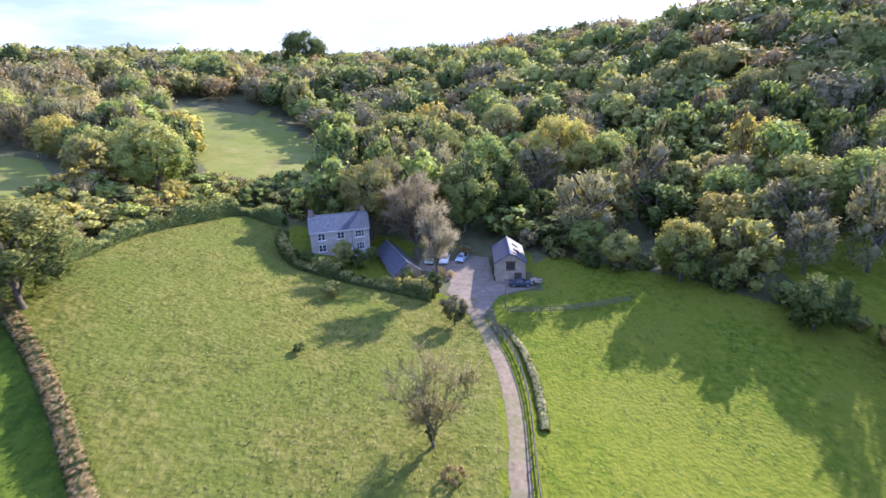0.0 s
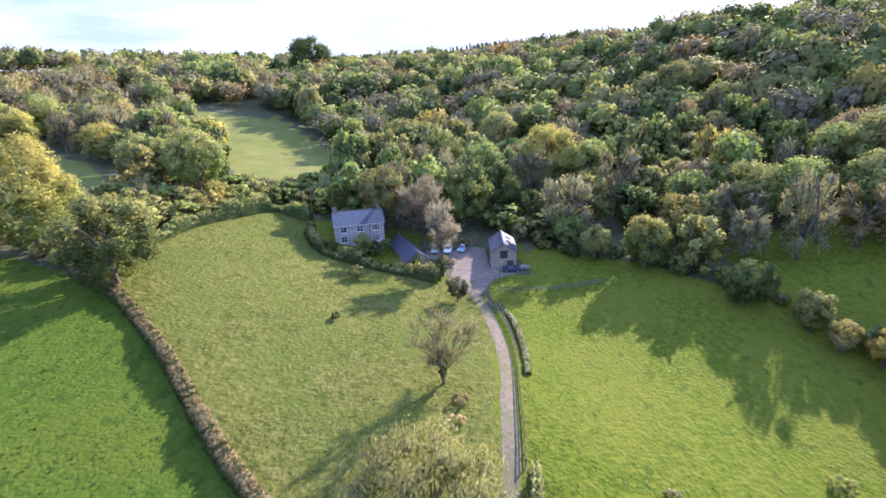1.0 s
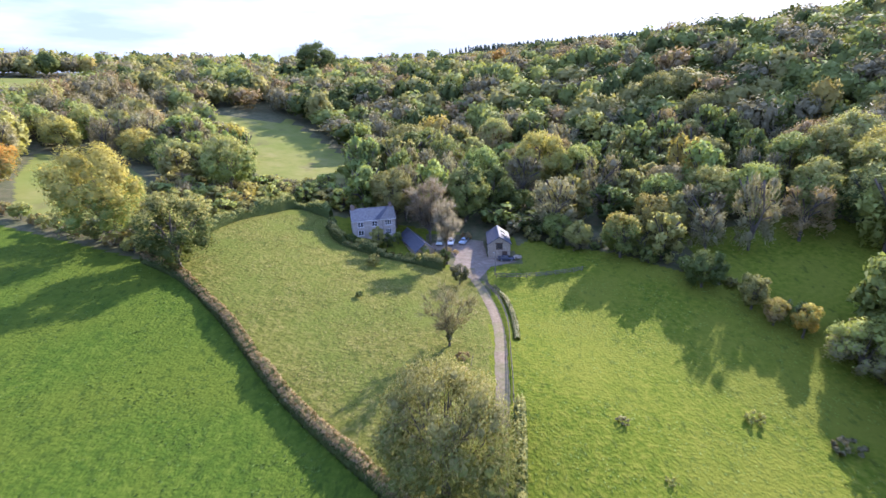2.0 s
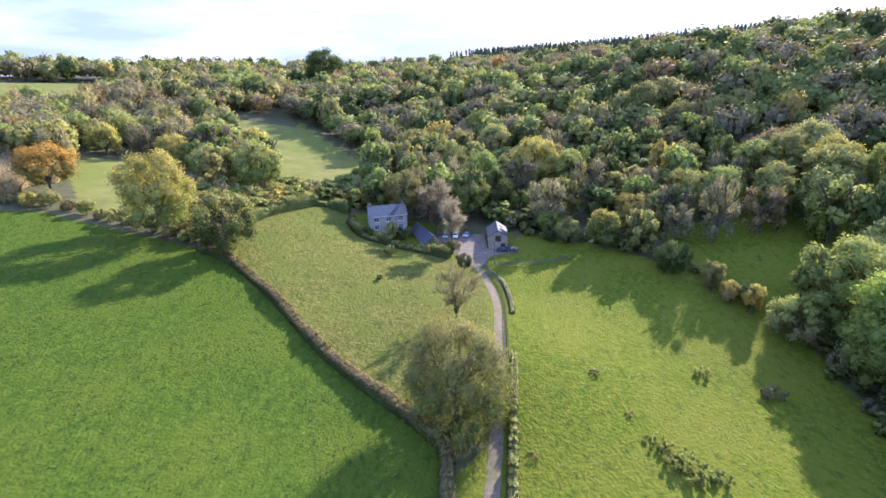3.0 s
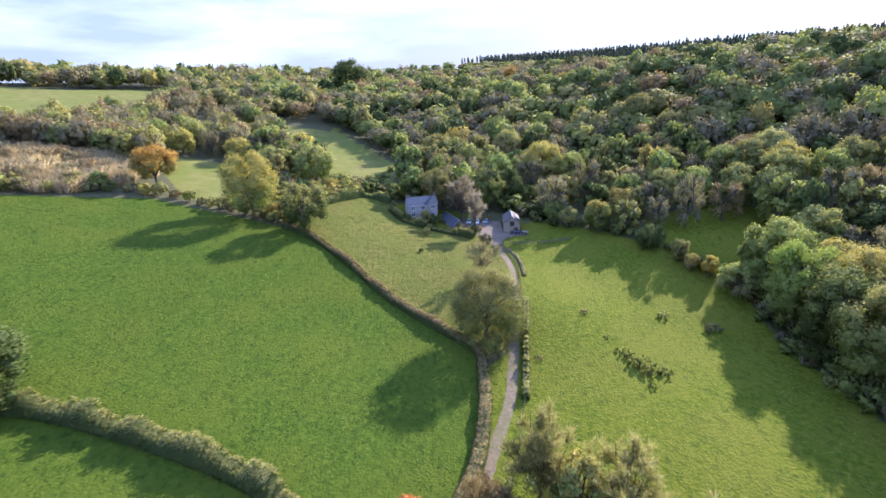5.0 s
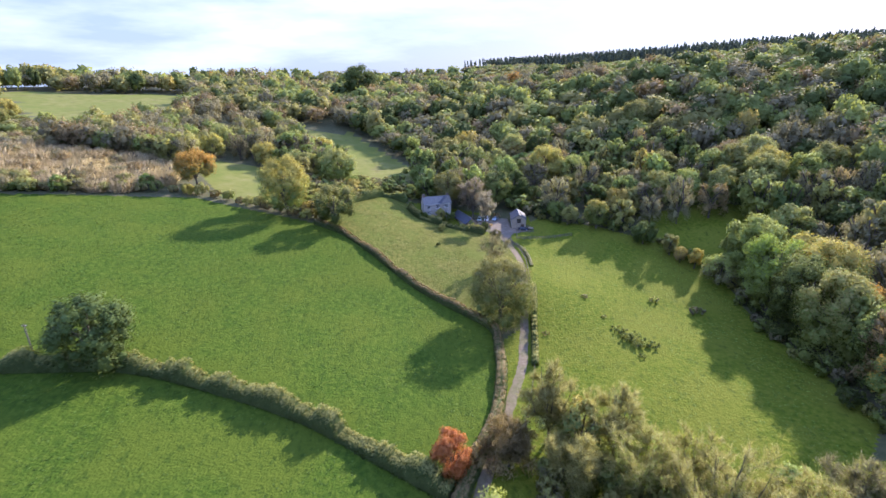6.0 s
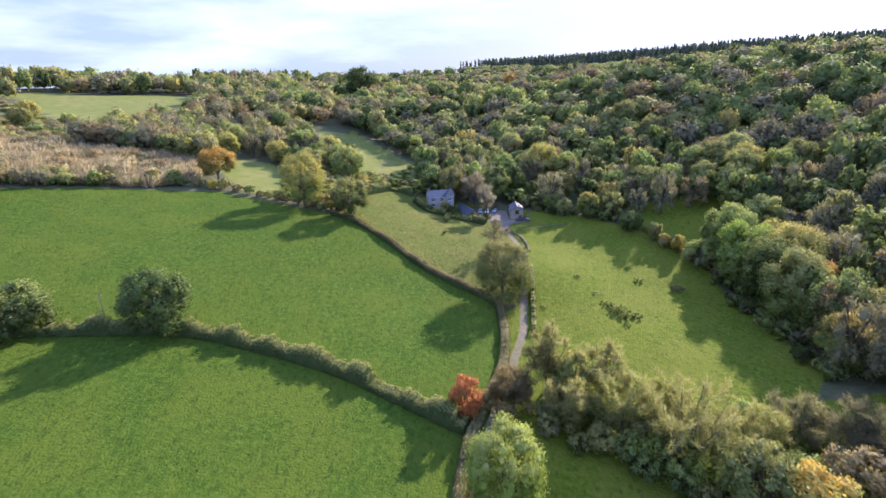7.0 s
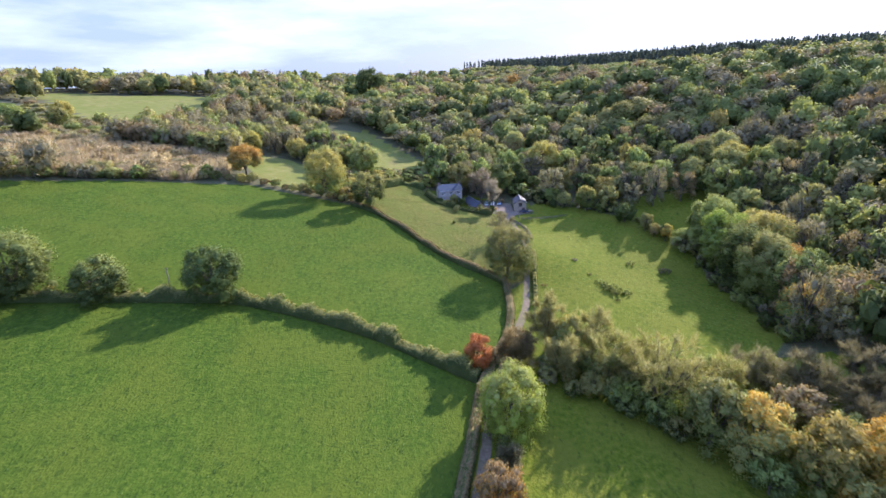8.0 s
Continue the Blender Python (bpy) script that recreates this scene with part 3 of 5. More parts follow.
def hedge(name, line, half, h, leaf, label, seed, rough=0.15, size=0.28, tops=None, per=90):
    """A hedge along a line on the ground: a dense inner body and leafy twigs on its sides and its top."""
    rng = np.random.default_rng(seed)
    p = along(line, 0.9)
    d = np.gradient(p, axis=0)
    d /= np.linalg.norm(d, axis=1)[:, None]
    side = np.stack([d[:, 1], -d[:, 0]], 1)
    n = len(p)
    bumpy = 1 + rough * np.convolve(rng.normal(0, 1, n + 8), np.ones(5) / 2.2, "same")[4:-4]
    hh = h * np.clip(bumpy, 0.55, 1.7)
    base = ground_z(p[:, 0], p[:, 1])
    top = new(name)
    tagged(top, label, "hedge")
    prof = [(-0.85, -0.15), (-0.9, 0.4), (-0.6, 0.84), (0, 0.9), (0.6, 0.84), (0.9, 0.4), (0.85, -0.15)]
    v = np.stack([np.column_stack([p + side * (half * u), base + hh * w]) for u, w in prof], 1)
    v[1:-1, 1:-1] += rng.normal(0, 0.06, v[1:-1, 1:-1].shape)
    k = len(prof)
    i = (np.arange(n - 1)[:, None] * k + np.arange(k - 1)).ravel()
    child("body", mesh_from("body", v, np.stack([i, i + 1, i + k + 1, i + k], 1), [LEAF[leaf]], None, True), top)
    m = int(per * n * 2.4)
    w = rng.uniform(0, n - 1.001, m)
    j, fr = w.astype(int), w - w.astype(int)
    a = rng.uniform(-0.15, np.pi + 0.15, m)
    pos = p[j] * (1 - fr)[:, None] + p[np.minimum(j + 1, n - 1)] * fr[:, None]
    out = np.sign(np.cos(a)) * np.abs(np.cos(a)) ** 0.6 * half
    up = np.sign(np.sin(a)) * np.abs(np.sin(a)) ** 0.6
    at = np.column_stack([pos + side[j] * (out * rng.uniform(0.85, 1.12, m))[:, None], base[j] + np.maximum(0.05, hh[j] * up * rng.uniform(0.85, 1.12, m))])
    nrm = np.column_stack([side[j] * np.cos(a)[:, None], np.sin(a)])
    q = three_cornered(leaf_quads(rng, at, nrm, size * 0.62))
    index = ((up + rng.normal(0, 0.12, m)) > 0.8).astype(int)
    child("foliage", quads_mesh("foliage", q, [LEAF[leaf], LEAF[tops or leaf]], index), top)
    return top

# hedges
hedge("field_hedge", HEDGE_OAKS, 1.05, 1.8, "dark", "trimmed brown autumn hedge with a flat top beside pasture", 11, rough=0.2, tops="brown", per=130)
hedge("lane_hedge", HEDGE_LANE, 1.25, 1.9, "dark", "trimmed brown hedge with green sides along the track", 12, rough=0.2, tops="brown", per=120)
hedge("field_hedge", HEDGE_CROSS, 1.6, 2.7, "dark", "low overgrown green hedge with dry grass between fields", 13, rough=0.4, tops="olive", per=140)
hedge("lane_hedge", [(-10.6, -51), (-13.0, -62), (-15.0, -73), (-17.6, -83), (-22, -98), (-30, -122)], 1.3, 2.4, "dark", "ragged dark bank of scrub along the shaded track", 15, rough=0.45, tops="olive", per=110)
hedge("garden_hedge", [(-34, 96), (-29, 87), (-20.5, 84.8), (-10, 83), (-3, 80.5)], 1.0, 1.7, "dark", "uneven green garden hedge below the cottage", 14, rough=1.2, size=0.36, tops="olive", per=130)
for i, (bx, by) in enumerate(along([(-196, 42), (-176, 50), (-146, 64), (-118, 79), (-92, 73), (-84, 70), (-68, 63)], 5.2)):
    bush("field_bush", bx, by + 1.5, 2.6 + 2.2 * ((i * 7) % 5) / 4, 2.3 + 1.3 * ((i * 3) % 4) / 3, ("brown", "olive", "olive", "brown", "green")[i % 5], "tangled autumn bush along the top of the pasture", 160 + i, size=0.34, second="olive", share=0.3, leaves=1000)

hedge("field_hedge", [(-62, 66), (-60, 76), (-57, 88), (-50, 100), (-45, 106.5), (-35, 103.5)], 1.3, 2.4, "dark", "overgrown dark hedge along the top of the rough field", 16, rough=0.6, tops="olive", per=110)

# single trees
tree("oak_tree", -76.4, 69.8, 20.5, 11.4, "green", "large golden-green oak standing in the hedge", 21, second="yellow", share=0.62, h0=2.6, size=0.44, count=34, skirt=6)
tree("oak_tree", -56.6, 60.0, 15.6, 8.8, "dark", "round green oak standing in the hedge", 22, second="olive", share=0.3, h0=1.6, size=0.45, count=24, skirt=6)
tree("field_tree", -118.5, 90, 15.0, 9.6, "olive", "broad tree with orange autumn top at the field edge", 23, second="gold", share=0.5, size=0.5)
bush("yellow_bush", -116.2, 78.5, 4.2, 2.8, "yellow", "small bright yellow bush at the field edge", 24, size=0.3)
tree("field_tree", -66.1, 113.1, 17.5, 9.2, "green", "green round tree behind the oaks", 25, second="olive", share=0.4, size=0.5)
tree("oak_tree", -3.4, 12.6, 18.4, 9.8, "green", "olive green oak beside the track with thinning leaves", 26, second="olive", share=0.45, h0=0.4, size=0.27, leaves=22000, twigs=1800, limbs=12, count=44, skirt=22, core=0.36, wood="wisp")
tree("bare_tree", -2.4, 43.5, 13.0, 5.6, "grey", "thin nearly leafless tree in the rough field", 27, h0=1.0, leaves=300, size=0.3, twigs=1700, limbs=9, wood="grey", girth=0.17)
bush("ivy_bush", -2.4, 43.3, 3.6, 0.7, "dark", "dark ivy on the foot of the bare tree", 149, size=0.22)
bush("dry_scrub", -0.2, 38.6, 1.2, 1.9, "brown", "low brown dry scrub beside the track", 150, size=0.22)
bush("dry_scrub", -1.0, 34.2, 1.0, 2.2, "straw", "low straw-coloured scrub beside the track", 151, size=0.22)
tree("tall_tree", -2.2, 84.0, 20.8, 4.3, "grey", "tall slender bare grey tree beside the yard", 28, h0=5.5, leaves=700, size=0.24, twigs=3600, limbs=9, wood="ash", girth=0.3)
tree("tall_tree", -6.6, 98.0, 20.8, 7.2, "brown", "broad grey-brown leafless tree behind the shed", 29, h0=3.0, leaves=2800, size=0.26, twigs=6500, limbs=13, wood="ash", girth=0.34)
tree("tall_tree", -17.0, 106.0, 18.0, 7.5, "olive", "olive green tree behind the cottage", 30, h0=3.0, size=0.5)
bush("ivy_bush", 0.6, 72.2, 5.4, 2.6, "dark", "dark grey-green ivy clump beside the gate", 31, size=0.26, second="grey", share=0.4)
bush("stream_bush", 60.5, 58.2, 8.2, 3.6, "olive", "olive green bush at the edge of the meadow", 32, size=0.36)
bush("stream_bush", 65.3, 49.1, 8.0, 2.8, "gold", "small orange autumn tree at the edge of the meadow", 33, second="yellow", share=0.6, size=0.34)
bush("stream_bush", 62.0, 53.0, 6.2, 2.8, "brown", "brown and yellow bush at the edge of the meadow", 34, second="yellow", share=0.5, size=0.34)
bush("stream_bush", 69.0, 39.5, 10.0, 6.4, "grey", "broad grey-green willow scrub at the edge of the meadow", 35, second="pale", share=0.5, size=0.4)
bush("stream_bush", 54.4, 67.0, 8.4, 5.2, "dark", "dark green bush in the shade of the wood", 36, size=0.4)
tree("hedge_tree", -85.8, -24.0, 15.6, 8.6, "dark", "dark green round tree standing in the hedge", 37, second="dark", share=0.35, h0=0.8, size=0.46, skirt=16)
tree("hedge_tree", -111.4, -30.3, 11.5, 7.6, "dark", "low dark green tree standing in the hedge", 38, second="green", share=0.3, h0=0.6, size=0.46, skirt=16)
tree("hedge_tree", -129.3, -34.3, 17.0, 11.5, "dark", "broad dark green tree standing in the hedge", 39, second="green", share=0.35, h0=1.2, size=0.5, skirt=16)
tree("red_tree", -17.0, -41.2, 10.4, 4.1, "rust", "small rust-red autumn tree at the hedge corner", 40, h0=0.1, size=0.32, skirt=14)
bush("brown_bush", -12.6, -38.5, 5.0, 2.2, "brown", "small brown bush beside the track", 41, size=0.3)
tree("willow_tree", -11.6, -60.5, 16.0, 7.7, "fresh", "pale green dense willow beside the track", 42, h0=0.6, size=0.36, second="pale", share=0.4, skirt=16)
tree("gold_tree", -15.8, -79.5, 9.6, 5.0, "gold", "low golden brown tree beside the track", 43, second="brown", share=0.4, h0=0.6, size=0.4)
bush("grey_bush", -12.6, -70.5, 6.0, 3.0, "grey", "grey leafless bush beside the willow", 103, size=0.3, leaves=900, twigs=2600)
BARE = dict(leaves=3400, size=0.27, twigs=6500, wood="wisp", limbs=9)
tree("grove_tree", 1.2, -31.5, 18.6, 5.8, "olive", "slender bare tree with forked limbs beside the track", 104, h0=0.6, skirt=8, **BARE)
tree("grove_tree", 12.0, -35.5, 15.8, 7.0, "olive", "round bare tree with fine twigs beside the meadow", 105, h0=0.6, skirt=8, **BARE)
tree("grove_tree", 5.8, -35.5, 13.8, 4.6, "green", "leafy ivy-clad tree in the grove", 107, h0=0.5, second="yellow", share=0.3, skirt=8)
tree("grove_tree", -7.0, -38.0, 9.8, 5.4, "brown", "brown bare thicket tree beside the track", 44, h0=0.3, leaves=2200, size=0.3, twigs=9000, wood="brown", limbs=12, girth=0.2, skirt=8)
tree("grove_tree", 2.8, -43.5, 12.5, 5.8, "olive", "half bare olive tree in the grove", 45, h0=0.5, skirt=10, **BARE)
tree("grove_tree", 13.0, -46.5, 16.0, 7.4, "olive", "half bare grey tree with pale leaves in the grove", 46, h0=0.6, second="fresh", share=0.5, skirt=12, **BARE)
tree("grove_tree", 20.6, -44.0, 14.6, 7.0, "olive", "half bare olive tree in the grove", 47, h0=0.6, second="fresh", share=0.5, skirt=12, **BARE)
tree("grove_tree", 22.0, -53.0, 20.6, 10.4, "fresh", "large half bare tree with dark forked limbs in the grove", 48, h0=0.6, second="olive", share=0.5, girth=0.55, leaves=3000, size=0.28, twigs=5600, wood="wisp", limbs=10, skirt=12)
tree("grove_tree", 27.5, -64.0, 16.6, 6.8, "green", "dark ivy-clad tree in the grove", 50, h0=0.8, second="olive", share=0.3, skirt=14)
tree("grove_tree", 33.0, -69.5, 16.4, 7.0, "olive", "tree with orange-brown autumn top in the grove", 51, h0=1.0, second="gold", share=0.3, skirt=14)
tree("grove_tree", 40.5, -76.0, 14.6, 7.4, "green", "yellow-topped autumn tree in the grove", 52, h0=1.0, second="yellow", share=0.55, skirt=14)
tree("grove_tree", 49.0, -78.0, 14.2, 6.8, "yellow", "orange and yellow autumn tree in the grove", 53, h0=1.0, second="gold", share=0.35, skirt=10)
tree("grove_tree", 33.5, -52.5, 13.0, 6.6, "olive", "grey-green half bare tree in the grove", 54, h0=1.0, second="fresh", share=0.3, skirt=8, **BARE)
GREY = dict(leaves=1300, size=0.30, twigs=6500, wood="grey", limbs=9)
tree("grove_tree", 43.0, -49.5, 11.4, 6.6, "pale", "low grey bare tree in the grove", 55, h0=0.8, skirt=12, **GREY)
tree("grove_tree", 52.0, -54.5, 12.0, 7.6, "grey", "low grey bare tree in the grove", 56, h0=0.8, skirt=12, **GREY)
tree("grove_tree", 61.0, -57.5, 14.0, 8.2, "grey", "broad grey bare tree in the grove", 57, h0=0.8, skirt=12, **GREY)
tree("grove_tree", 57.0, -66.0, 12.0, 7.4, "grey", "broad grey bare tree in the grove", 100, h0=0.8, skirt=12, **GREY)
tree("grove_tree", 68.0, -64.0, 13.0, 8.0, "grey", "broad grey bare tree in the grove", 101, h0=0.8, skirt=12, **GREY)
tree("grove_tree", 45.0, -62.0, 10.0, 6.0, "olive", "low brown and green tree in the grove", 102, h0=0.8, second="brown", share=0.5, skirt=8)
for i, (bx, by, bh, br, what) in enumerate([(8, -41, 6, 3.6, "olive"), (0, -41, 5, 3.0, "grey"), (8, -49, 6, 3.6, "olive"), (17, -52, 7, 4.0, "dark"), (27, -46, 7, 4.5, "olive"), (14, -55, 5, 3.4, "dark"), (28, -57, 7, 4.5, "dark"), (38, -60, 8, 5.0, "olive"), (22, -62, 5, 3.6, "dark"), (38, -46, 7, 4.5, "olive"), (48, -47, 7, 4.5, "grey"), (50, -70, 9, 5.0, "olive"), (42, -84, 9, 5.0, "gold"), (50, -86, 10, 5.5, "olive"), (60, -78, 11, 6.0, "yellow"), (70, -74, 11, 6.0, "brown"), (60, -88, 11, 6.0, "gold"), (32, -76, 7, 4.4, "dark"), (4, -49, 4, 2.8, "dark"), (10, -44, 7, 4.5, "dark"), (17, -48, 8, 4.8, "dark"), (24, -50, 8, 5.0, "dark"), (4, -39, 6, 4.0, "dark"), (13, -51, 6, 4.2, "dark"), (30, -51, 8, 4.8, "dark"), (20, -57.5, 6, 4.4, "dark"), (-1, -45, 4.5, 3.0, "grey")]):
    bush("grove_bush", bx, by, bh, br, what, f"{ {'grey': 'grey bare', 'gold': 'golden'}.get(what, what)} bush in the tangle of the grove", 130 + i, size=0.40, second="green" if i % 2 else "olive", share=0.4)
tree("edge_tree", 66.5, -29.0, 16.0, 6.2, "green", "dark tree with an orange top at the wood edge", 58, second="gold", share=0.3, h0=0.8, size=0.46, skirt=8)
tree("edge_tree", 72.5, -36.5, 15.0, 7.0, "grey", "grey tree with a yellow top at the wood edge", 108, second="yellow", share=0.3, h0=0.8, size=0.46, skirt=8)
tree("edge_tree", 73.0, -3.5, 25.0, 10.0, "green", "green tree at the edge of the wood", 59, second="olive", share=0.4, h0=0.8, size=0.5, skirt=12)
tree("edge_tree", 79.0, 38.0, 24.0, 9.0, "green", "green tree at the edge of the wood", 60, second="pale", share=0.4, h0=0.8, size=0.5, skirt=12)
tree("edge_tree", 84.0, 16.0, 26.0, 11.0, "green", "tall yellow-topped tree at the edge of the wood", 61, second="yellow", share=0.4, h0=1.0, size=0.5, skirt=10)
tree("edge_tree", 75.0, 25.0, 26.0, 9.4, "green", "bright green tree at the edge of the wood", 62, second="fresh", share=0.35, h0=0.8, size=0.5, skirt=12)
tree("edge_tree", 74.5, 9.5, 25.5, 9.2, "dark", "dark green tall tree at the edge of the wood", 110, second="green", share=0.45, h0=0.8, size=0.5, skirt=12)
tree("edge_tree", 74.0, -18.0, 21.5, 8.4, "dark", "dark green tree at the foot of the wood", 109, second="green", share=0.4, h0=0.8, size=0.5, skirt=12)
tree("edge_tree", 33.0, 91.0, 8.0, 4.5, "olive", "pale green small tree at the edge of the wood", 63, h0=0.5, size=0.42)
tree("edge_tree", 28.5, 97.0, 8.0, 4.8, "green", "green tree behind the barn meadow", 64, h0=1.0, size=0.46)
tree("edge_tree", 42.0, 84.0, 12.0, 6.0, "green", "green tree at the edge of the wood", 65, second="yellow", share=0.25, h0=1.0, size=0.46)
tree("edge_tree", 22.0, 116.0, 8.5, 6.0, "dark", "dark tree behind the barn", 66, h0=1.0, size=0.5)
tree("edge_tree", 4.0, 112.0, 18.0, 8.0, "green", "green tree behind the yard", 67, second="olive", share=0.3, h0=1.5, size=0.5)
tree("edge_tree", 13.0, 118.0, 16.0, 7.0, "dark", "dark tree behind the barn", 68, h0=1.0, size=0.5)
bush("garden_tree", -20.3, 90.4, 6.2, 2.4, "olive", "olive green small tree in front of the cottage", 69, size=0.28)
bush("garden_bush", -18.0, 91.6, 3.8, 2.3, "dark", "dark round garden bush before the cottage", 70, size=0.26)
bush("garden_bush", -15.4, 94.8, 4.2, 1.5, "green", "bright green bush beside the cottage wall", 71, size=0.26)
bush("garden_bush", -27.0, 88.5, 2.6, 2.2, "dark", "dark low shrub in the cottage garden", 72, size=0.26)
bush("garden_bush", -11.5, 84.6, 2.2, 1.6, "olive", "olive garden shrub beside the shed", 73, size=0.26)
bush("garden_bush", -32.6, 94.0, 4.4, 1.6, "dark", "dark upright shrub at the end of the garden hedge", 141, size=0.26)
bush("garden_bush", -8.0, 86.6, 3.4, 2.0, "green", "green shrub against the shed gable", 142, size=0.26)
bush("garden_bush", -5.0, 84.5, 2.6, 1.8, "olive", "olive shrub beside the hedge end", 143, size=0.26)
bush("garden_bush", -2.6, 83.0, 4.8, 1.7, "dark", "dark ivy round the foot of the bare tree", 144, size=0.24)
bush("garden_bush", -24.5, 87.2, 2.6, 1.8, "olive", "olive shrub behind the garden hedge", 145, size=0.26)
bush("yard_bush", 3.5, 99.5, 2.4, 2.2, "brown", "low brown scrub behind the parked cars", 146, size=0.26)
bush("yard_bush", -2.0, 91.5, 1.6, 1.8, "brown", "low brown scrub beside the yard", 147, size=0.24)
bush("yard_bush", 0.2, 90.6, 1.3, 1.4, "straw", "low dry scrub beside the yard", 148, size=0.24)
bush("field_bush", -19.8, 76.5, 2.8, 2.0, "olive", "thin olive sapling in the rough field", 74, size=0.24)
bush("field_bush", -20.7, 59.6, 1.3, 1.1, "dark", "small dark shrub in the rough field", 75, size=0.22)
bush("dry_heap", 7.4, 5.2, 0.5, 1.7, "brown", "heap of dry brown cuttings beside the fence", 99, size=0.22)
for i, (bx, by, br) in enumerate([(27.0, 8.4, 2.0), (28.6, 6.6, 2.3), (30.2, 4.6, 2.3), (28.4, 4.2, 1.8), (31.8, 3.0, 1.8), (33.6, 2.0, 1.6), (29.8, 1.6, 1.5)]):
    bush("bramble", bx, by, 1.3 + 0.2 * (i % 4), br * 1.6, "green" if i % 3 else "pale", "grey-green bramble clump in the open meadow", 180 + i, size=0.26)
bush("bramble", 29.0, -3.0, 0.9, 1.6, "green", "small bramble patch in the meadow", 78, size=0.24)
bush("bramble", 21.9, 23.9, 0.9, 1.6, "grey", "dry thistle patch in the meadow", 79, size=0.22)
bush("bramble", 25.0, 14.4, 0.7, 1.2, "olive", "low weed patch in the meadow", 80, size=0.22)
bush("bramble", 54.5, 23.0, 2.0, 3.4, "grey", "grey bramble mound in the shade", 81, size=0.3)
bush("bramble", 44.0, 28.0, 1.6, 2.4, "olive", "low olive scrub at the edge of the shade", 82, size=0.28)
hedge("fence_hedge", [(7.3, 25.0), (6.4, 18.0), (5.3, 11.0), (3.9, 1.0), (2.6, -8.0)], 0.75, 1.7, "dark", "ragged grey-green brambles growing along the track fence", 90, rough=0.6, size=0.34, tops="olive", per=80)
hedge("fence_hedge", [(8.4, 72.6), (10.3, 66.0), (10.9, 58.0), (10.7, 52.0), (10.1, 46.0)], 0.55, 0.38, "dark", "low ragged grey-green brambles behind the rail fence", 91, rough=1.3, size=0.3, tops="grey", per=55)

# ---------------------------------------------------------------- woodland
SCRUB = [(-215, 40), (-176, 50), (-146, 64), (-118, 80), (-128, 112), (-150, 132), (-215, 130), (-250, 90)]
BELT = [(-76, 68), (-58, 66), (-47, 107), (-33, 109), (-30, 124), (-52, 130), (-78, 122), (-92, 100), (-84, 84)]
CLEAR = [FIELD_GREEN, FIELD_NEAR, FIELD_ROUGH, MEADOW, STREAM_MEADOW, VALLEY_FIELD, BACK_FIELD, HILL_FIELD, HILL_GREEN, HOUSE_PLOT, WET_GROVE]


def stand(rng, x0, x1, y0, y1, step):
    """Places for trees, jittered, outside the open fields."""
    x, y = np.meshgrid(np.arange(x0, x1, step), np.arange(y0, y1, step))
    x = (x + np.where(np.arange(x.shape[0]) % 2, step / 2, 0)[:, None] + rng.uniform(-0.38, 0.38, x.shape) * step).ravel()
    y = y.ravel() + rng.uniform(-0.38, 0.38, y.size) * step
    ok = np.abs(x + 10) < (y + 150) * 0.98 + 25
    for poly in CLEAR:
        for dx, dy in ((0, 0), (3, 0), (-3, 0), (0, 3), (0, -3)):
            ok &= ~inside(x + dx, y + dy, poly)
    return x[ok], y[ok]


rng = np.random.default_rng(77)
wx, wy = [], []
for box in ((-260, -30, -60, 175, 8.2), (-30, 260, -60, 175, 10.2), (-255, -30, 30, 135, 4.8), (-420, 420, 175, 330, 13.0), (-520, 560, 330, 480, 15.0), (-330, 760, 480, 620, 17.0), (20, 760, 620, 960, 18.0), (60, 640, 471, 961, 8.9)):
    a, b = stand(rng, *box)
    low = inside(a, b, SCRUB) | inside(a, b, BELT)
    if box[4] < 6:
        a, b = a[low], b[low]
    elif box[4] == 8.9:
        pine = b > 905 - 0.95 * a
        a, b = a[pine], b[pine]
    elif box[4] < 10.3:
        a, b = a[~low], b[~low]
    wx.append(a)
    wy.append(b)
wx, wy = np.concatenate(wx), np.concatenate(wy)
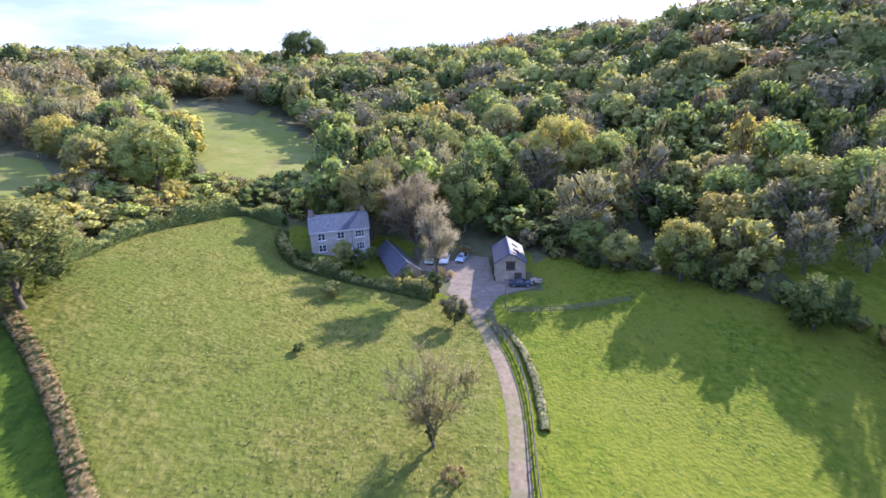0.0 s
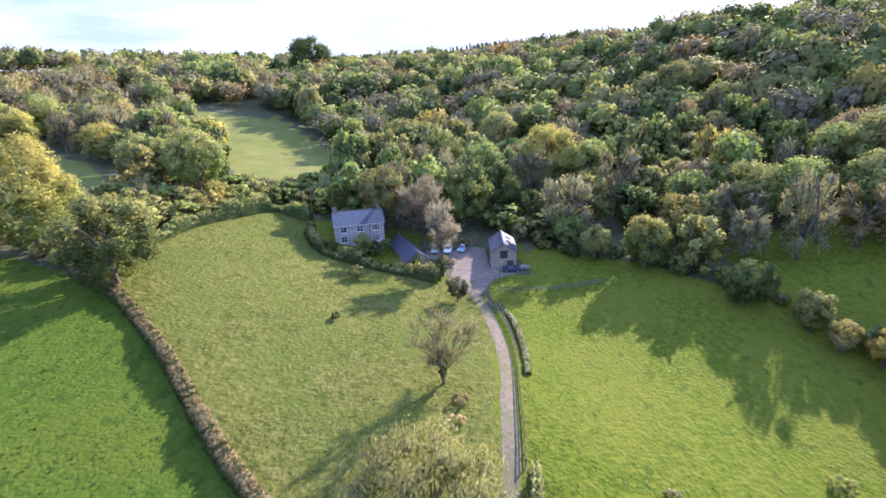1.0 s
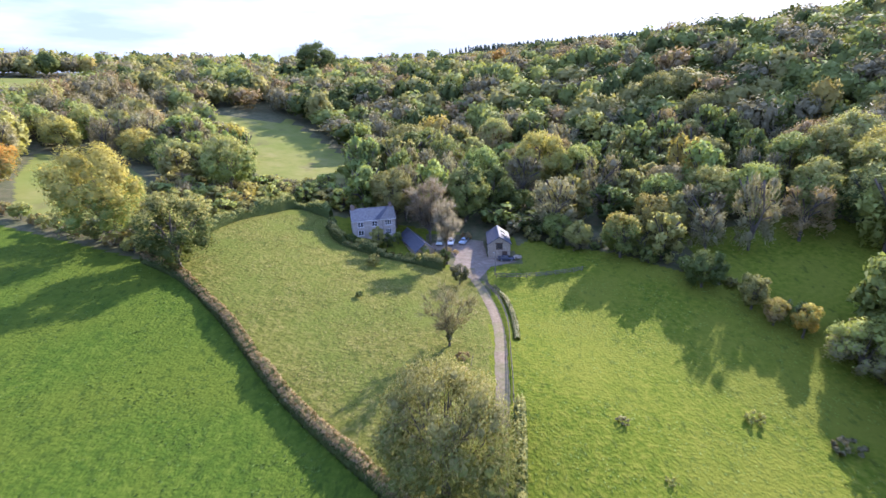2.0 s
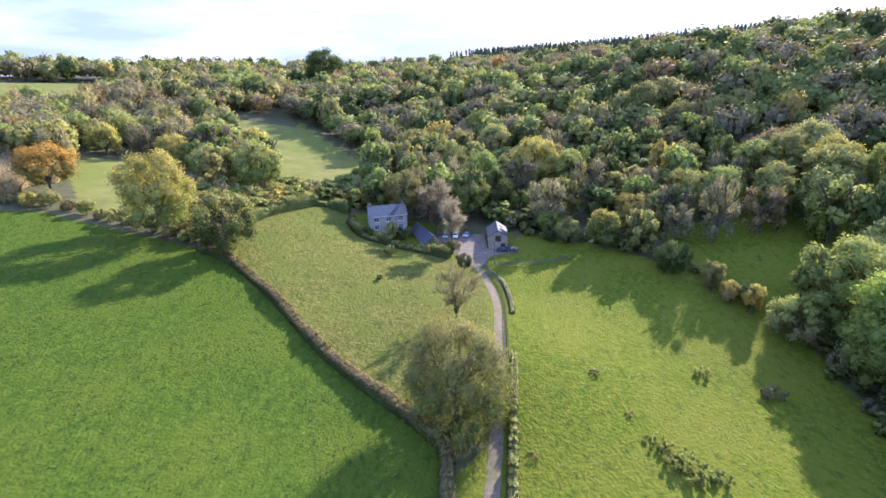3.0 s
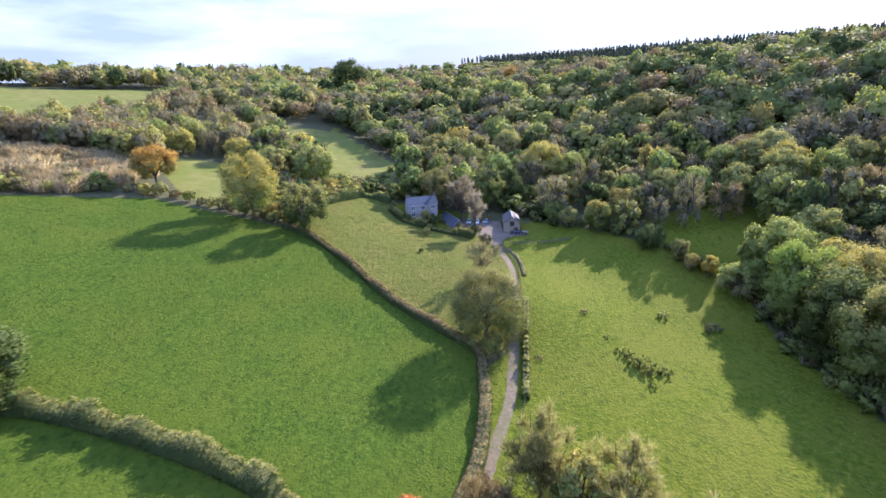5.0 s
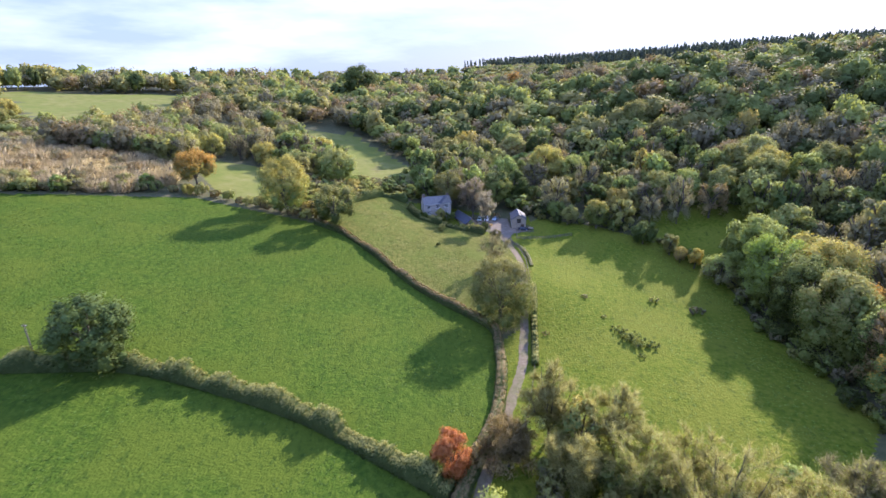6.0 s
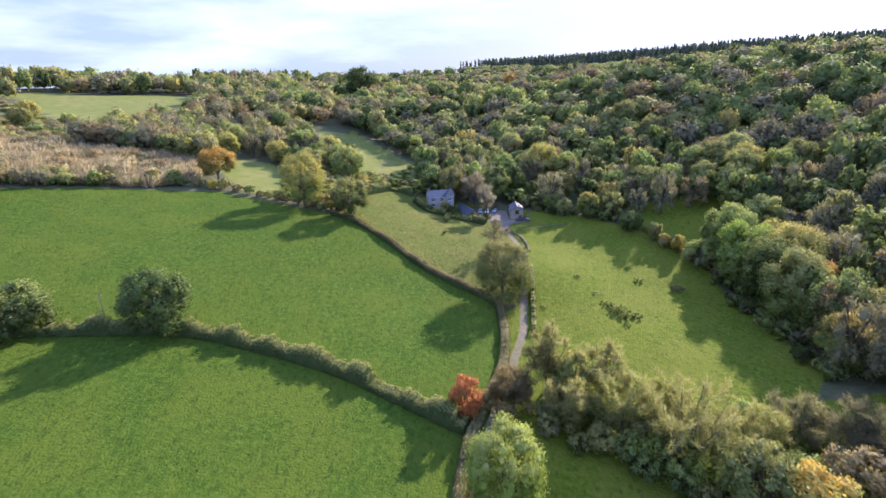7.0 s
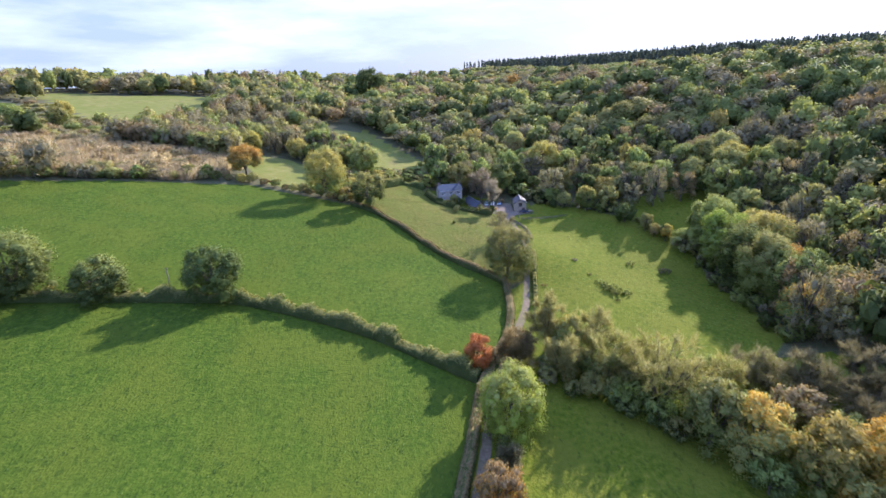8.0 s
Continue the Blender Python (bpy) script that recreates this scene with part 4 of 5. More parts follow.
# large single trees that stand out of the wood
LANDMARKS = [(104, 104, 20, 9, "green", "olive"), (99, 79, 18, 8, "dark", "olive"), (107, 88, 20, 9, "green", "olive"), (96, 106, 19, 9, "olive", "green"), (116, 110, 20, 9, "grey", "olive"), (21, 183, 19, 10, "brown", "olive"), (32, 142, 22, 10, "olive", "yellow"), (-17, 187, 16, 11, "grey", "olive"), (44, 136, 17, 8, "olive", "pale"), (70, 98, 16.5, 8, "green", "olive"),
             (80, 95, 16.5, 8, "green", "pale"), (92, 88, 17, 8, "green", "olive"), (114, 97, 18, 9, "olive", "yellow"), (122, 84, 17, 8, "green", "pale"), (133, 90, 16, 8, "green", "olive"),
             (84, 128, 16, 8, "dark", "olive"), (94, 194, 20, 11, "green", "olive"), (58, 101, 15, 7, "dark", "green"), (52, 92, 13, 6, "olive", "yellow"), (100, 168, 18, 9, "grey", "olive"),
             (10, 130, 18, 8, "dark", "green"), (-2, 150, 17, 9, "grey", "green"), (-30, 170, 14, 8, "green", "grey"), (64, 112, 14, 7, "grey", "brown"), (110, 120, 17, 9, "grey", "brown"),
             (97, 52, 16, 8, "green", "olive"), (90, 34, 17, 8, "green", "yellow"), (84, 4, 17, 8, "olive", "gold"), (82, -22, 16, 8, "grey", "olive"), (-108, 142, 12, 8, "olive", "yellow"), (-90, 128, 13, 7, "green", "olive"),
             (-264, 140, 12, 8, "olive", "green"), (-246, 150, 11, 7, "green", "olive"), (-229, 161, 8, 6, "olive", "pale"), (-262, 176, 12, 8, "olive", "yellow"), (-276, 118, 12, 9, "green", "pale"), (-150, 150, 12, 8, "olive", "green"), (-136, 160, 13, 8, "green", "olive"), (-120, 172, 13, 8, "grey", "brown"), (-134, 142, 12, 7, "olive", "yellow")]
keep = np.ones(len(wx), bool)
for lx, ly, lr in ((-118.5, 90, 11), (-116.2, 78.5, 6), (-121, 82, 7), (-66.1, 113.1, 9), (-76.4, 69.8, 9), (-56.6, 60, 8)):
    keep &= np.hypot(wx - lx, wy - ly) > lr
for i, (lx, ly, lh, lr, one, two) in enumerate(LANDMARKS):
    keep &= np.hypot(wx - lx, wy - ly) > lr * 1.05
    tree("wood_tree", lx, ly, lh, lr, one, f"large rounded tree with {one} and {two} autumn crown in the wood", 400 + i, h0=1.2, size=0.62, second=two, share=0.45, skirt=6, group="trees of the wood")
wx, wy = wx[keep], wy[keep]
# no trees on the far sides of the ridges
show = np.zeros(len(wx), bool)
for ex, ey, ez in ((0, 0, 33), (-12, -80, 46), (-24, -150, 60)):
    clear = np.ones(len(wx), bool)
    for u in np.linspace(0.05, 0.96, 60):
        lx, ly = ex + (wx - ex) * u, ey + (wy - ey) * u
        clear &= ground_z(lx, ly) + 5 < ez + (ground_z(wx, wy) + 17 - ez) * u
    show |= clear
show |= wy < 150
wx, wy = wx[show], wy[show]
far = np.hypot((wx + 15) * 0.85, wy - 70)
KINDS = ["green", "dark", "olive", "grey", "brown", "yellow", "gold", "pale", "conifer", "rust", "straw"]
patch = np.array([noise.noise((a * 0.013, b * 0.013, 3.7)) for a, b in zip(wx, wy)])
pick = rng.random(len(wx)) + 0.22 * patch
kind = np.select([pick < 0.24, pick < 0.43, pick < 0.62, pick < 0.84, pick < 0.93, pick < 0.945, pick < 0.953], [0, 1, 2, 3, 4, 5, 6], 7)
height = rng.uniform(11.5, 19.5, len(wx))
radius = rng.uniform(5.2, 8.6, len(wx))
scrub, belt = inside(wx, wy, SCRUB), inside(wx, wy, BELT)
height[scrub], radius[scrub] = rng.uniform(4.5, 7.5, scrub.sum()), rng.uniform(3.0, 4.4, scrub.sum())
kind[scrub] = rng.choice([3, 10, 10, 10, 10, 10, 10, 4], scrub.sum())
front = scrub & (wy < 46 + 0.42 * (wx + 192) + 12)
kind[front] = rng.choice([0, 2, 3, 10], front.sum())
height[belt], radius[belt] = rng.uniform(4.5, 8.0, belt.sum()), rng.uniform(3.6, 5.0, belt.sum())
kind[belt] = rng.choice([2, 2, 2, 4, 0, 7, 3, 5], belt.sum())
upland = (wx < -105) & (wy > 112) & (wy < 262) & (wx < -60 - 0.35 * (wy - 112))
height[upland], radius[upland] = rng.uniform(3.5, 6.0, upland.sum()), rng.uniform(4.0, 6.0, upland.sum())
copse = upland & (wx > -192)
height[copse], radius[copse] = rng.uniform(11.0, 16.0, copse.sum()), rng.uniform(5.0, 7.5, copse.sum())
kind[upland] = rng.choice([3, 3, 3, 4, 2, 2, 0], upland.sum())
beside = inside(wx, wy, [(44, 86), (60, 72), (100, 96), (120, 120), (70, 140), (50, 110)]) | inside(wx, wy, [(66, 46), (100, 40), (110, -60), (60, -60), (62, 10)])
height[beside] = rng.uniform(17, 21, beside.sum())
foot = beside & (wx < 70) & (wy > 70)
height[foot] = rng.uniform(11.5, 14.0, foot.sum())
glade = inside(wx, wy, [(6, 99), (24, 100), (46, 122), (34, 136), (8, 120)])
height[glade] = rng.uniform(6.0, 8.8, glade.sum())
hill = upland & (wy > 165) & (wx < -195)
height[hill] = rng.uniform(2.5, 4.5, hill.sum())
pines = (wy > 905 - 0.95 * wx) & (wy > 470) & (wx < 640)
kind[pines], height[pines], radius[pines] = 8, rng.uniform(16, 22, pines.sum()), rng.uniform(3.2, 4.4, pines.sum())
height[(wy > 420) & (wx > 0) & ~pines] *= 0.62
height[(wy > 320) & (wx < -150)] *= 1.2
height[(wy > 300) & (wx > 120) & ~pines] *= 0.65
radius[(wy > 150) & ~pines & ~upland] = rng.uniform(6.5, 11.5, len(wx))[(wy > 150) & ~pines & ~upland]


def crown_shape(seed, n, size, style):
    """The leaves of a wood tree of radius 1 and height 2."""
    r = np.random.default_rng(seed)
    if style == "conifer":
        z = r.uniform(0.05, 1, n) ** 1.2
        a = r.uniform(0, 2 * np.pi, n)
        rr = (1 - z) * 0.95 * (0.75 + 0.3 * np.cos(z * 40)) + 0.03
        d = np.stack([np.cos(a), np.sin(a), np.full(n, 0.5)], 1)
        return three_cornered(leaf_quads(r, np.stack([np.cos(a) * rr, np.sin(a) * rr, z * 2], 1), d, size, 0.5))
    if style == "whip":
        a, q = r.uniform(0, 2 * np.pi, n), np.sqrt(r.random(n))
        foot = np.stack([np.cos(a) * q, np.sin(a) * q, r.uniform(0.0, 0.9, n)], 1)
        d = unit(np.stack([np.cos(a) * q * 0.35, np.sin(a) * q * 0.35, np.full(n, 1.0)], 1) + r.normal(0, 0.22, (n, 3)))
        b = unit(np.cross(d, r.normal(0, 1, (n, 3)))) * size * 0.2
        soft = unit(np.array([0, 0, 0.8]) + foot * np.array([0.5, 0.5, 0]) + r.normal(0, 0.35, (n, 3)))
        return np.stack([foot - b, foot + b, foot + d * r.uniform(0.6, 1.2, n)[:, None], soft], 1)
    blobs = crown_blobs(r, 0.88, 0.22, 1.98, 24, 7) if n > 800 else crown_blobs(r, 0.92, 0.2, 1.98, 22, 0, 1)
    if style == "bare" and n > 800:
        return np.concatenate([three_cornered(np.concatenate([twig_quads(r, blobs, int(n * 0.6), size * 1.15, size * 0.16), blob_leaves(r, blobs, int(n * 0.45), size * 0.6, 0.35)])), core_faces(r, blobs[::6], 0.6)])
    if style == "bare":
        return np.concatenate([three_cornered(np.concatenate([blob_leaves(r, blobs, n, size * 0.85, 0.35, 1.0, 0.3), twig_quads(r, blobs, n // 3, size * 1.3, size * 0.2)])), core_faces(r, blobs, 0.5)])
    return np.concatenate([three_cornered(blob_leaves(r, blobs, n, size, 0.65, 1.0, 0.7 if n > 1000 else 0.3)), core_faces(r, blobs if n <= 800 else blobs[::2], 0.8 if n <= 800 else 0.7)])


near_set = np.argsort(far)[:300]
wood = {}
shapes = {"leafy": [quads_mesh("crown", crown_shape(200 + i, 1950, 0.079, "leafy"), [LEAF["green"]]) for i in range(4)],
          "bare": [quads_mesh("crown", crown_shape(210 + i, 2000, 0.095, "bare"), [LEAF["grey"]]) for i in range(3)]}
shapes["low"] = [quads_mesh("foliage", crown_shape(215 + i, 900, 0.11, "leafy"), [LEAF["green"]]) for i in range(3)]
shapes["low_bare"] = [quads_mesh("foliage", crown_shape(218 + i, 1300, 0.11, "bare"), [LEAF["grey"]]) for i in range(3)]
shapes["whip"] = [quads_mesh("foliage", crown_shape(222 + i, 1100, 0.13, "whip"), [LEAF["straw"]]) for i in range(3)]
trunks = []
for i in range(3):
    tv, tf = tubes(limb_paths(np.random.default_rng(220 + i), 1.9, 0.8, 0.4, 0.05, 6, 1), 5)
    trunks.append(mesh_from("trunk", tv, tf, [BARK], None, True))
WORDS = {"green": "green leafy", "dark": "dark green leafy", "olive": "olive green autumn", "grey": "bare grey", "brown": "brown half bare", "yellow": "yellowing autumn", "gold": "orange autumn", "pale": "pale green", "conifer": "dark conifer", "rust": "rust", "straw": "pale straw-coloured bare"}
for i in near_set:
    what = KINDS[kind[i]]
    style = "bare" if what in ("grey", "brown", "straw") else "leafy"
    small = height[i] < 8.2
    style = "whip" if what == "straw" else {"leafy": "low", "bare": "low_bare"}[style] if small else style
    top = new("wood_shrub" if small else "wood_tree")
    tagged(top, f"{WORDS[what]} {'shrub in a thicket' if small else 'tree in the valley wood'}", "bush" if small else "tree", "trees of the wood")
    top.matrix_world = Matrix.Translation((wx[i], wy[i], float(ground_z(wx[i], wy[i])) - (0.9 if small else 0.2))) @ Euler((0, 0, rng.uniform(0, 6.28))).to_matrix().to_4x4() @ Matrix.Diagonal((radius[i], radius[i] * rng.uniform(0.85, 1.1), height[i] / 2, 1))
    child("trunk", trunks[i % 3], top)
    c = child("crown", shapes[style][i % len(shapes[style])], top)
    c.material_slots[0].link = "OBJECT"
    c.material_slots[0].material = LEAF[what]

# low shrubs along the foot of the wood
edge = along([(18, 102), (33, 92), (45, 84), (58, 70), (63, 60), (72, 46), (70, 30), (69, 8), (67, -12), (63, -30)], 3.4)
for i, (ex, ey) in enumerate(edge):
    ex, ey, er = ex + rng.normal(0, 1.2), ey + rng.normal(0, 1.2), rng.uniform(1.6, 3.0)
    what = KINDS[int(rng.choice([0, 0, 1, 2, 2, 3]))]
    top = new("edge_shrub")
    tagged(top, f"{WORDS[what]} shrub at the foot of the wood", "bush", "shrubs along the meadow")
    top.matrix_world = Matrix.Translation((ex, ey, float(ground_z(ex, ey)) - 0.4)) @ Matrix.Diagonal((er, er, er * rng.uniform(0.6, 1.0), 1))
    child("stem", trunks[i % 3], top)
    c = child("foliage", shapes["low"][i % 3], top)
    c.material_slots[0].link = "OBJECT"
    c.material_slots[0].material = LEAF[what]

far_shapes = {}
for lod, (n, size) in enumerate(((560, 0.115), (330, 0.145), (120, 0.21))):
    for style in ("leafy", "bare", "conifer", "whip"):
        far_shapes[lod, style] = [crown_shape(300 + 10 * lod + i, 44 if style == "conifer" else n, 0.40 if style == "conifer" else size * 1.9 if style == "whip" else size, style) for i in range(4)]
rest = np.setdiff1d(np.arange(len(wx)), near_set)
groups = {}
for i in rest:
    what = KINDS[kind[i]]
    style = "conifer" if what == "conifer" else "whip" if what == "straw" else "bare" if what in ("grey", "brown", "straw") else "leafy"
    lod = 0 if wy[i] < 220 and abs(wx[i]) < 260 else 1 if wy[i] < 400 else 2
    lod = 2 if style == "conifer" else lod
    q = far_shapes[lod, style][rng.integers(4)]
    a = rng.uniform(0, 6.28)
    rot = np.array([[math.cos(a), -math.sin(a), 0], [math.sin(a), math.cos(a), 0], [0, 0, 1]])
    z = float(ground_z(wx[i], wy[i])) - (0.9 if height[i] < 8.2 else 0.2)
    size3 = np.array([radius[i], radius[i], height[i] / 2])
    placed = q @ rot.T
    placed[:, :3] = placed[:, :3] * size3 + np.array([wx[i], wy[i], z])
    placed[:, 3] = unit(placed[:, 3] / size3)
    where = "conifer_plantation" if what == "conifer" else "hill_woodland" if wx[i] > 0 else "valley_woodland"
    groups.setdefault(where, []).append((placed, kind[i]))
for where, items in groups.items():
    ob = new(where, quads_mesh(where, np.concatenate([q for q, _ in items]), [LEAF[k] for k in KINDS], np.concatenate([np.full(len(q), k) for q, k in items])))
    tagged(ob, {"conifer_plantation": "dark conifer plantation along the hill top", "hill_woodland": "dense mixed autumn woodland on the hillside", "valley_woodland": "mixed autumn trees and scrub on the far slope"}[where], "woodland", kind="stuff")
tree("skyline_tree", -98, 378.0, 36.0, 17.5, "dark", "tall dark tree standing above the skyline wood", 85, h0=3.0, size=1.0)

# ---------------------------------------------------------------- buildings
WALL = mat("lime_render", [(0.33, 0.295, 0.25), (0.42, 0.375, 0.32), (0.50, 0.45, 0.385)], 1.2, 0.9, 0.3, 5.0, big=((0.30, 0.27, 0.23), 0.5, 0.5))
STONE = mat("rubble_stone", [(0.24, 0.195, 0.14), (0.36, 0.30, 0.22), (0.46, 0.39, 0.29)], 2.5, 0.9, 0.8, 6.0, big=((0.28, 0.235, 0.175), 0.5, 0.6))
SLATE = mat("roof_slate", [(0.13, 0.125, 0.125), (0.195, 0.188, 0.182), (0.27, 0.255, 0.24)], 2.0, 0.65, 0.25, 8.0, vary=0.12, big=((0.20, 0.19, 0.165), 0.4, 0.5), spec=0.25)
SLATE_DARK = mat("dark_slate", [(0.052, 0.056, 0.072), (0.078, 0.083, 0.10), (0.105, 0.11, 0.125)], 2.0, 0.62, 0.2, 8.0, vary=0.1, spec=0.2)
BRICK = mat("chimney_brick", [(0.18, 0.135, 0.105), (0.28, 0.215, 0.17)], 6.0, 0.9, 0.4, 14.0)
WHITE = plain("white_paint", (0.74, 0.73, 0.70), 0.5)
TIMBER = mat("weathered_timber", [(0.105, 0.090, 0.072), (0.185, 0.160, 0.130)], 4.0, 0.85, 0.4, 14.0, vary=0.15)
DARKWOOD = mat("dark_timber", [(0.075, 0.048, 0.032), (0.12, 0.08, 0.055)], 4.0, 0.7, 0.3, 12.0)
GLASS = plain("window_glass", (0.035, 0.04, 0.045), 0.06, 0.0, 0.8)
LEAD = plain("lead_flashing", (0.25, 0.25, 0.27), 0.5, 0.6)
RUBBER = plain("tyre_rubber", (0.03, 0.03, 0.03), 0.85)
STEEL = plain("wheel_steel", (0.45, 0.45, 0.46), 0.35, 0.8)
CAR_WHITE = plain("white_car_paint", (0.72, 0.73, 0.74), 0.25, 0.0, 0.6)
CAR_BLUE = plain("pale_blue_car_paint", (0.42, 0.52, 0.60), 0.25, 0.2, 0.6)
CAR_DARK = plain("dark_blue_car_paint", (0.06, 0.07, 0.11), 0.2, 0.3, 0.6)
CAR_GREEN = plain("pale_green_car_paint", (0.42, 0.50, 0.47), 0.25, 0.1, 0.6)
LAMP = plain("lamp_lens", (0.8, 0.8, 0.78), 0.1)
RED = plain("red_lens", (0.45, 0.03, 0.02), 0.2)


def part(name, bm, material, parent, label=""):
    me = bpy.data.meshes.new(name)
    bm.to_mesh(me)
    bm.free()
    me.materials.append(material)
    return child(name, me, parent, label)


def boxes(*items, bevel=0.0):
    """A bmesh of boxes, each (x0, y0, z0, x1, y1, z1)."""
    bm = bmesh.new()
    for x0, y0, z0, x1, y1, z1 in items:
        bmesh.ops.create_cube(bm, size=1, matrix=Matrix.Translation(((x0 + x1) / 2, (y0 + y1) / 2, (z0 + z1) / 2)) @ Matrix.Diagonal((x1 - x0, y1 - y0, z1 - z0, 1)))
    if bevel:
        bmesh.ops.bevel(bm, geom=bm.edges[:], offset=bevel, segments=2, affect="EDGES")
    return bm


def slab(corners, thick):
    """A flat plate with the given corners (anticlockwise from above), thick metres deep."""
    bm = bmesh.new()
    c = [Vector(p) for p in corners]
    n = (c[1] - c[0]).cross(c[2] - c[0]).normalized()
    up = [bm.verts.new(p) for p in c]
    dn = [bm.verts.new(p - n * thick) for p in c]
    bm.faces.new(up)
    bm.faces.new(dn[::-1])
    for i in range(len(c)):
        j = (i + 1) % len(c)
        bm.faces.new((up[j], up[i], dn[i], dn[j]))
    bmesh.ops.recalc_face_normals(bm, faces=bm.faces[:])
    return bm


def wall_with_holes(length, z0, z1, thick, holes, gable=None):
    """A wall along x from 0 to length, from y = 0 to thick, with openings (x0, z0, x1, z1); gable adds a triangle of that height."""
    xs = sorted({0, length, *[h[0] for h in holes], *[h[2] for h in holes]})
    zs = sorted({z0, z1, *[h[1] for h in holes], *[h[3] for h in holes]})
    items = []
    for xa, xb in zip(xs, xs[1:]):
        run = None
        for za, zb in zip(zs, zs[1:]):
            solid = not any(h[0] <= xa and xb <= h[2] and h[1] <= za and zb <= h[3] for h in holes)
            if solid:
                run = (run[0], zb) if run else (za, zb)
            elif run:
                items.append((xa, 0, run[0], xb, thick, run[1]))
                run = None
        if run:
            items.append((xa, 0, run[0], xb, thick, run[1]))
    bm = boxes(*items)
    if gable:
        a = [bm.verts.new(p) for p in ((0, 0, z1), (length, 0, z1), (length / 2, 0, z1 + gable))]
        b = [bm.verts.new(p) for p in ((0, thick, z1), (length, thick, z1), (length / 2, thick, z1 + gable))]
        bm.faces.new(a)
        bm.faces.new(b[::-1])
        for i in range(3):
            j = (i + 1) % 3
            bm.faces.new((a[j], a[i], b[i], b[j]))
    return bm


def window(parent, x0, z0, x1, z1, lights=2, bars=2, paint=None):
    """A casement window set back in its opening at y = 0: surround, glazing bars, panes, sill."""
    paint = paint or WHITE
    w = new("window")
    w.parent = parent
    f = 0.10
    bm = boxes((x0, 0.06, z0, x1, 0.13, z0 + f), (x0, 0.06, z1 - f, x1, 0.13, z1), (x0, 0.06, z0 + f, x0 + f, 0.13, z1 - f), (x1 - f, 0.06, z0 + f, x1, 0.13, z1 - f))
    part("casing", bm, paint, w)
    items = []
    for i in range(1, lights):
        x = x0 + (x1 - x0) * i / lights
        items.append((x - 0.055, 0.065, z0 + f, x + 0.055, 0.125, z1 - f))
    for j in range(1, bars):
        z = z0 + (z1 - z0) * j / bars
        items.append((x0 + f, 0.08, z - 0.03, x1 - f, 0.115, z + 0.03))
    if items:
        part("glazing_bars", boxes(*items), paint, w)
    part("pane", boxes((x0 + f, 0.095, z0 + f, x1 - f, 0.105, z1 - f)), GLASS, w, "dark reflecting glass")
    part("sill", boxes((x0 - 0.08, -0.07, z0 - 0.08, x1 + 0.08, 0.10, z0 - 0.002)), paint, w)
    return w


def chimney(parent, x, y, z0, z1, w, d):
    c = part("chimney", boxes((x - w / 2, y - d / 2, z0, x + w / 2, y + d / 2, z1 - 0.15), (x - w / 2 - 0.05, y - d / 2 - 0.05, z1 - 0.15, x + w / 2 + 0.05, y + d / 2 + 0.05, z1)), BRICK, parent, "weathered grey-brown chimney stack")
    for k in (-1, 1):
        v, f = tubes([[(x + k * w * 0.22, y, z1 - 0.02, 0.13), (x + k * w * 0.22, y, z1 + 0.25, 0.11), (x + k * w * 0.22, y, z1 + 0.42, 0.12)]], 8)
        child("pot", mesh_from("pot", v, f, [BRICK], None, True), c, "clay chimney pot")
    return c


# cottage
L, D, E, R = 11.6, 6.0, 4.75, 7.15
house = new("cottage")
house.matrix_world = pose(-27.3, 94.1, 0.35, 0, 0, 14.0)
tagged(house, "pale rendered two-storey cottage with grey slate roof", "house")
FRONT = [(1.4, 2.65, 2.9, 4.1, 2), (5.2, 2.65, 6.7, 4.1, 2), (8.8, 2.65, 10.6, 4.15, 3), (1.4, 0.3, 2.9, 1.75, 2), (8.9, 0.05, 10.5, 1.55, 3)]
DOOR = (6.6, -0.9, 7.6, 1.35)
fw = new("front_wall")
fw.parent = house
part("masonry", wall_with_holes(L, -2.6, E, 0.45, [w[:4] for w in FRONT] + [DOOR]), WALL, fw)
for x0, z0, x1, z1, k in FRONT:
    window(fw, x0, z0, x1, z1, k)
part("door", boxes((DOOR[0] + 0.03, 0.12, DOOR[1], DOOR[2] - 0.03, 0.18, DOOR[3] - 0.03), (DOOR[0] + 0.15, 0.10, DOOR[1] + 0.2, DOOR[2] - 0.15, 0.12, DOOR[1] + 1.0), (DOOR[0] + 0.15, 0.10, DOOR[1] + 1.2, DOOR[2] - 0.15, 0.12, DOOR[3] - 0.2)), DARKWOOD, fw, "dark timber front door")
back = part("back_wall", wall_with_holes(L, -2.6, E, 0.45, []), WALL, house)
back.matrix_local = pose(0, D - 0.45, 0)
for name, x in (("gable_wall", 0.0), ("gable_wall", L - 0.45)):
    g = part(name, wall_with_holes(D - 0.9, -2.6, E, 0.45, []), WALL, house)
    g.matrix_local = pose(x + 0.45, 0.45, 0, 0, 0, 90)
    bm = bmesh.new()
    tri = [bm.verts.new(p) for p in ((x, 0.0, E), (x, D, E), (x, D / 2, R - 0.12), (x + 0.45, 0.0, E), (x + 0.45, D, E), (x + 0.45, D / 2, R - 0.12))]
    for fc in ((0, 2, 1), (3, 4, 5), (0, 1, 4, 3), (1, 2, 5, 4), (2, 0, 3, 5)):
        bm.faces.new([tri[k] for k in fc])
    part("gable_peak", bm, WALL, house)
pitch = (R - E) / (D / 2)
ov = 0.3
ez = E - ov * pitch
roof = new("roof")
roof.parent = house
part("front_slope", slab([(-0.2, -ov, ez), (L + 0.2, -ov, ez), (L + 0.2, D / 2, R), (-0.2, D / 2, R)], 0.14), SLATE, roof)
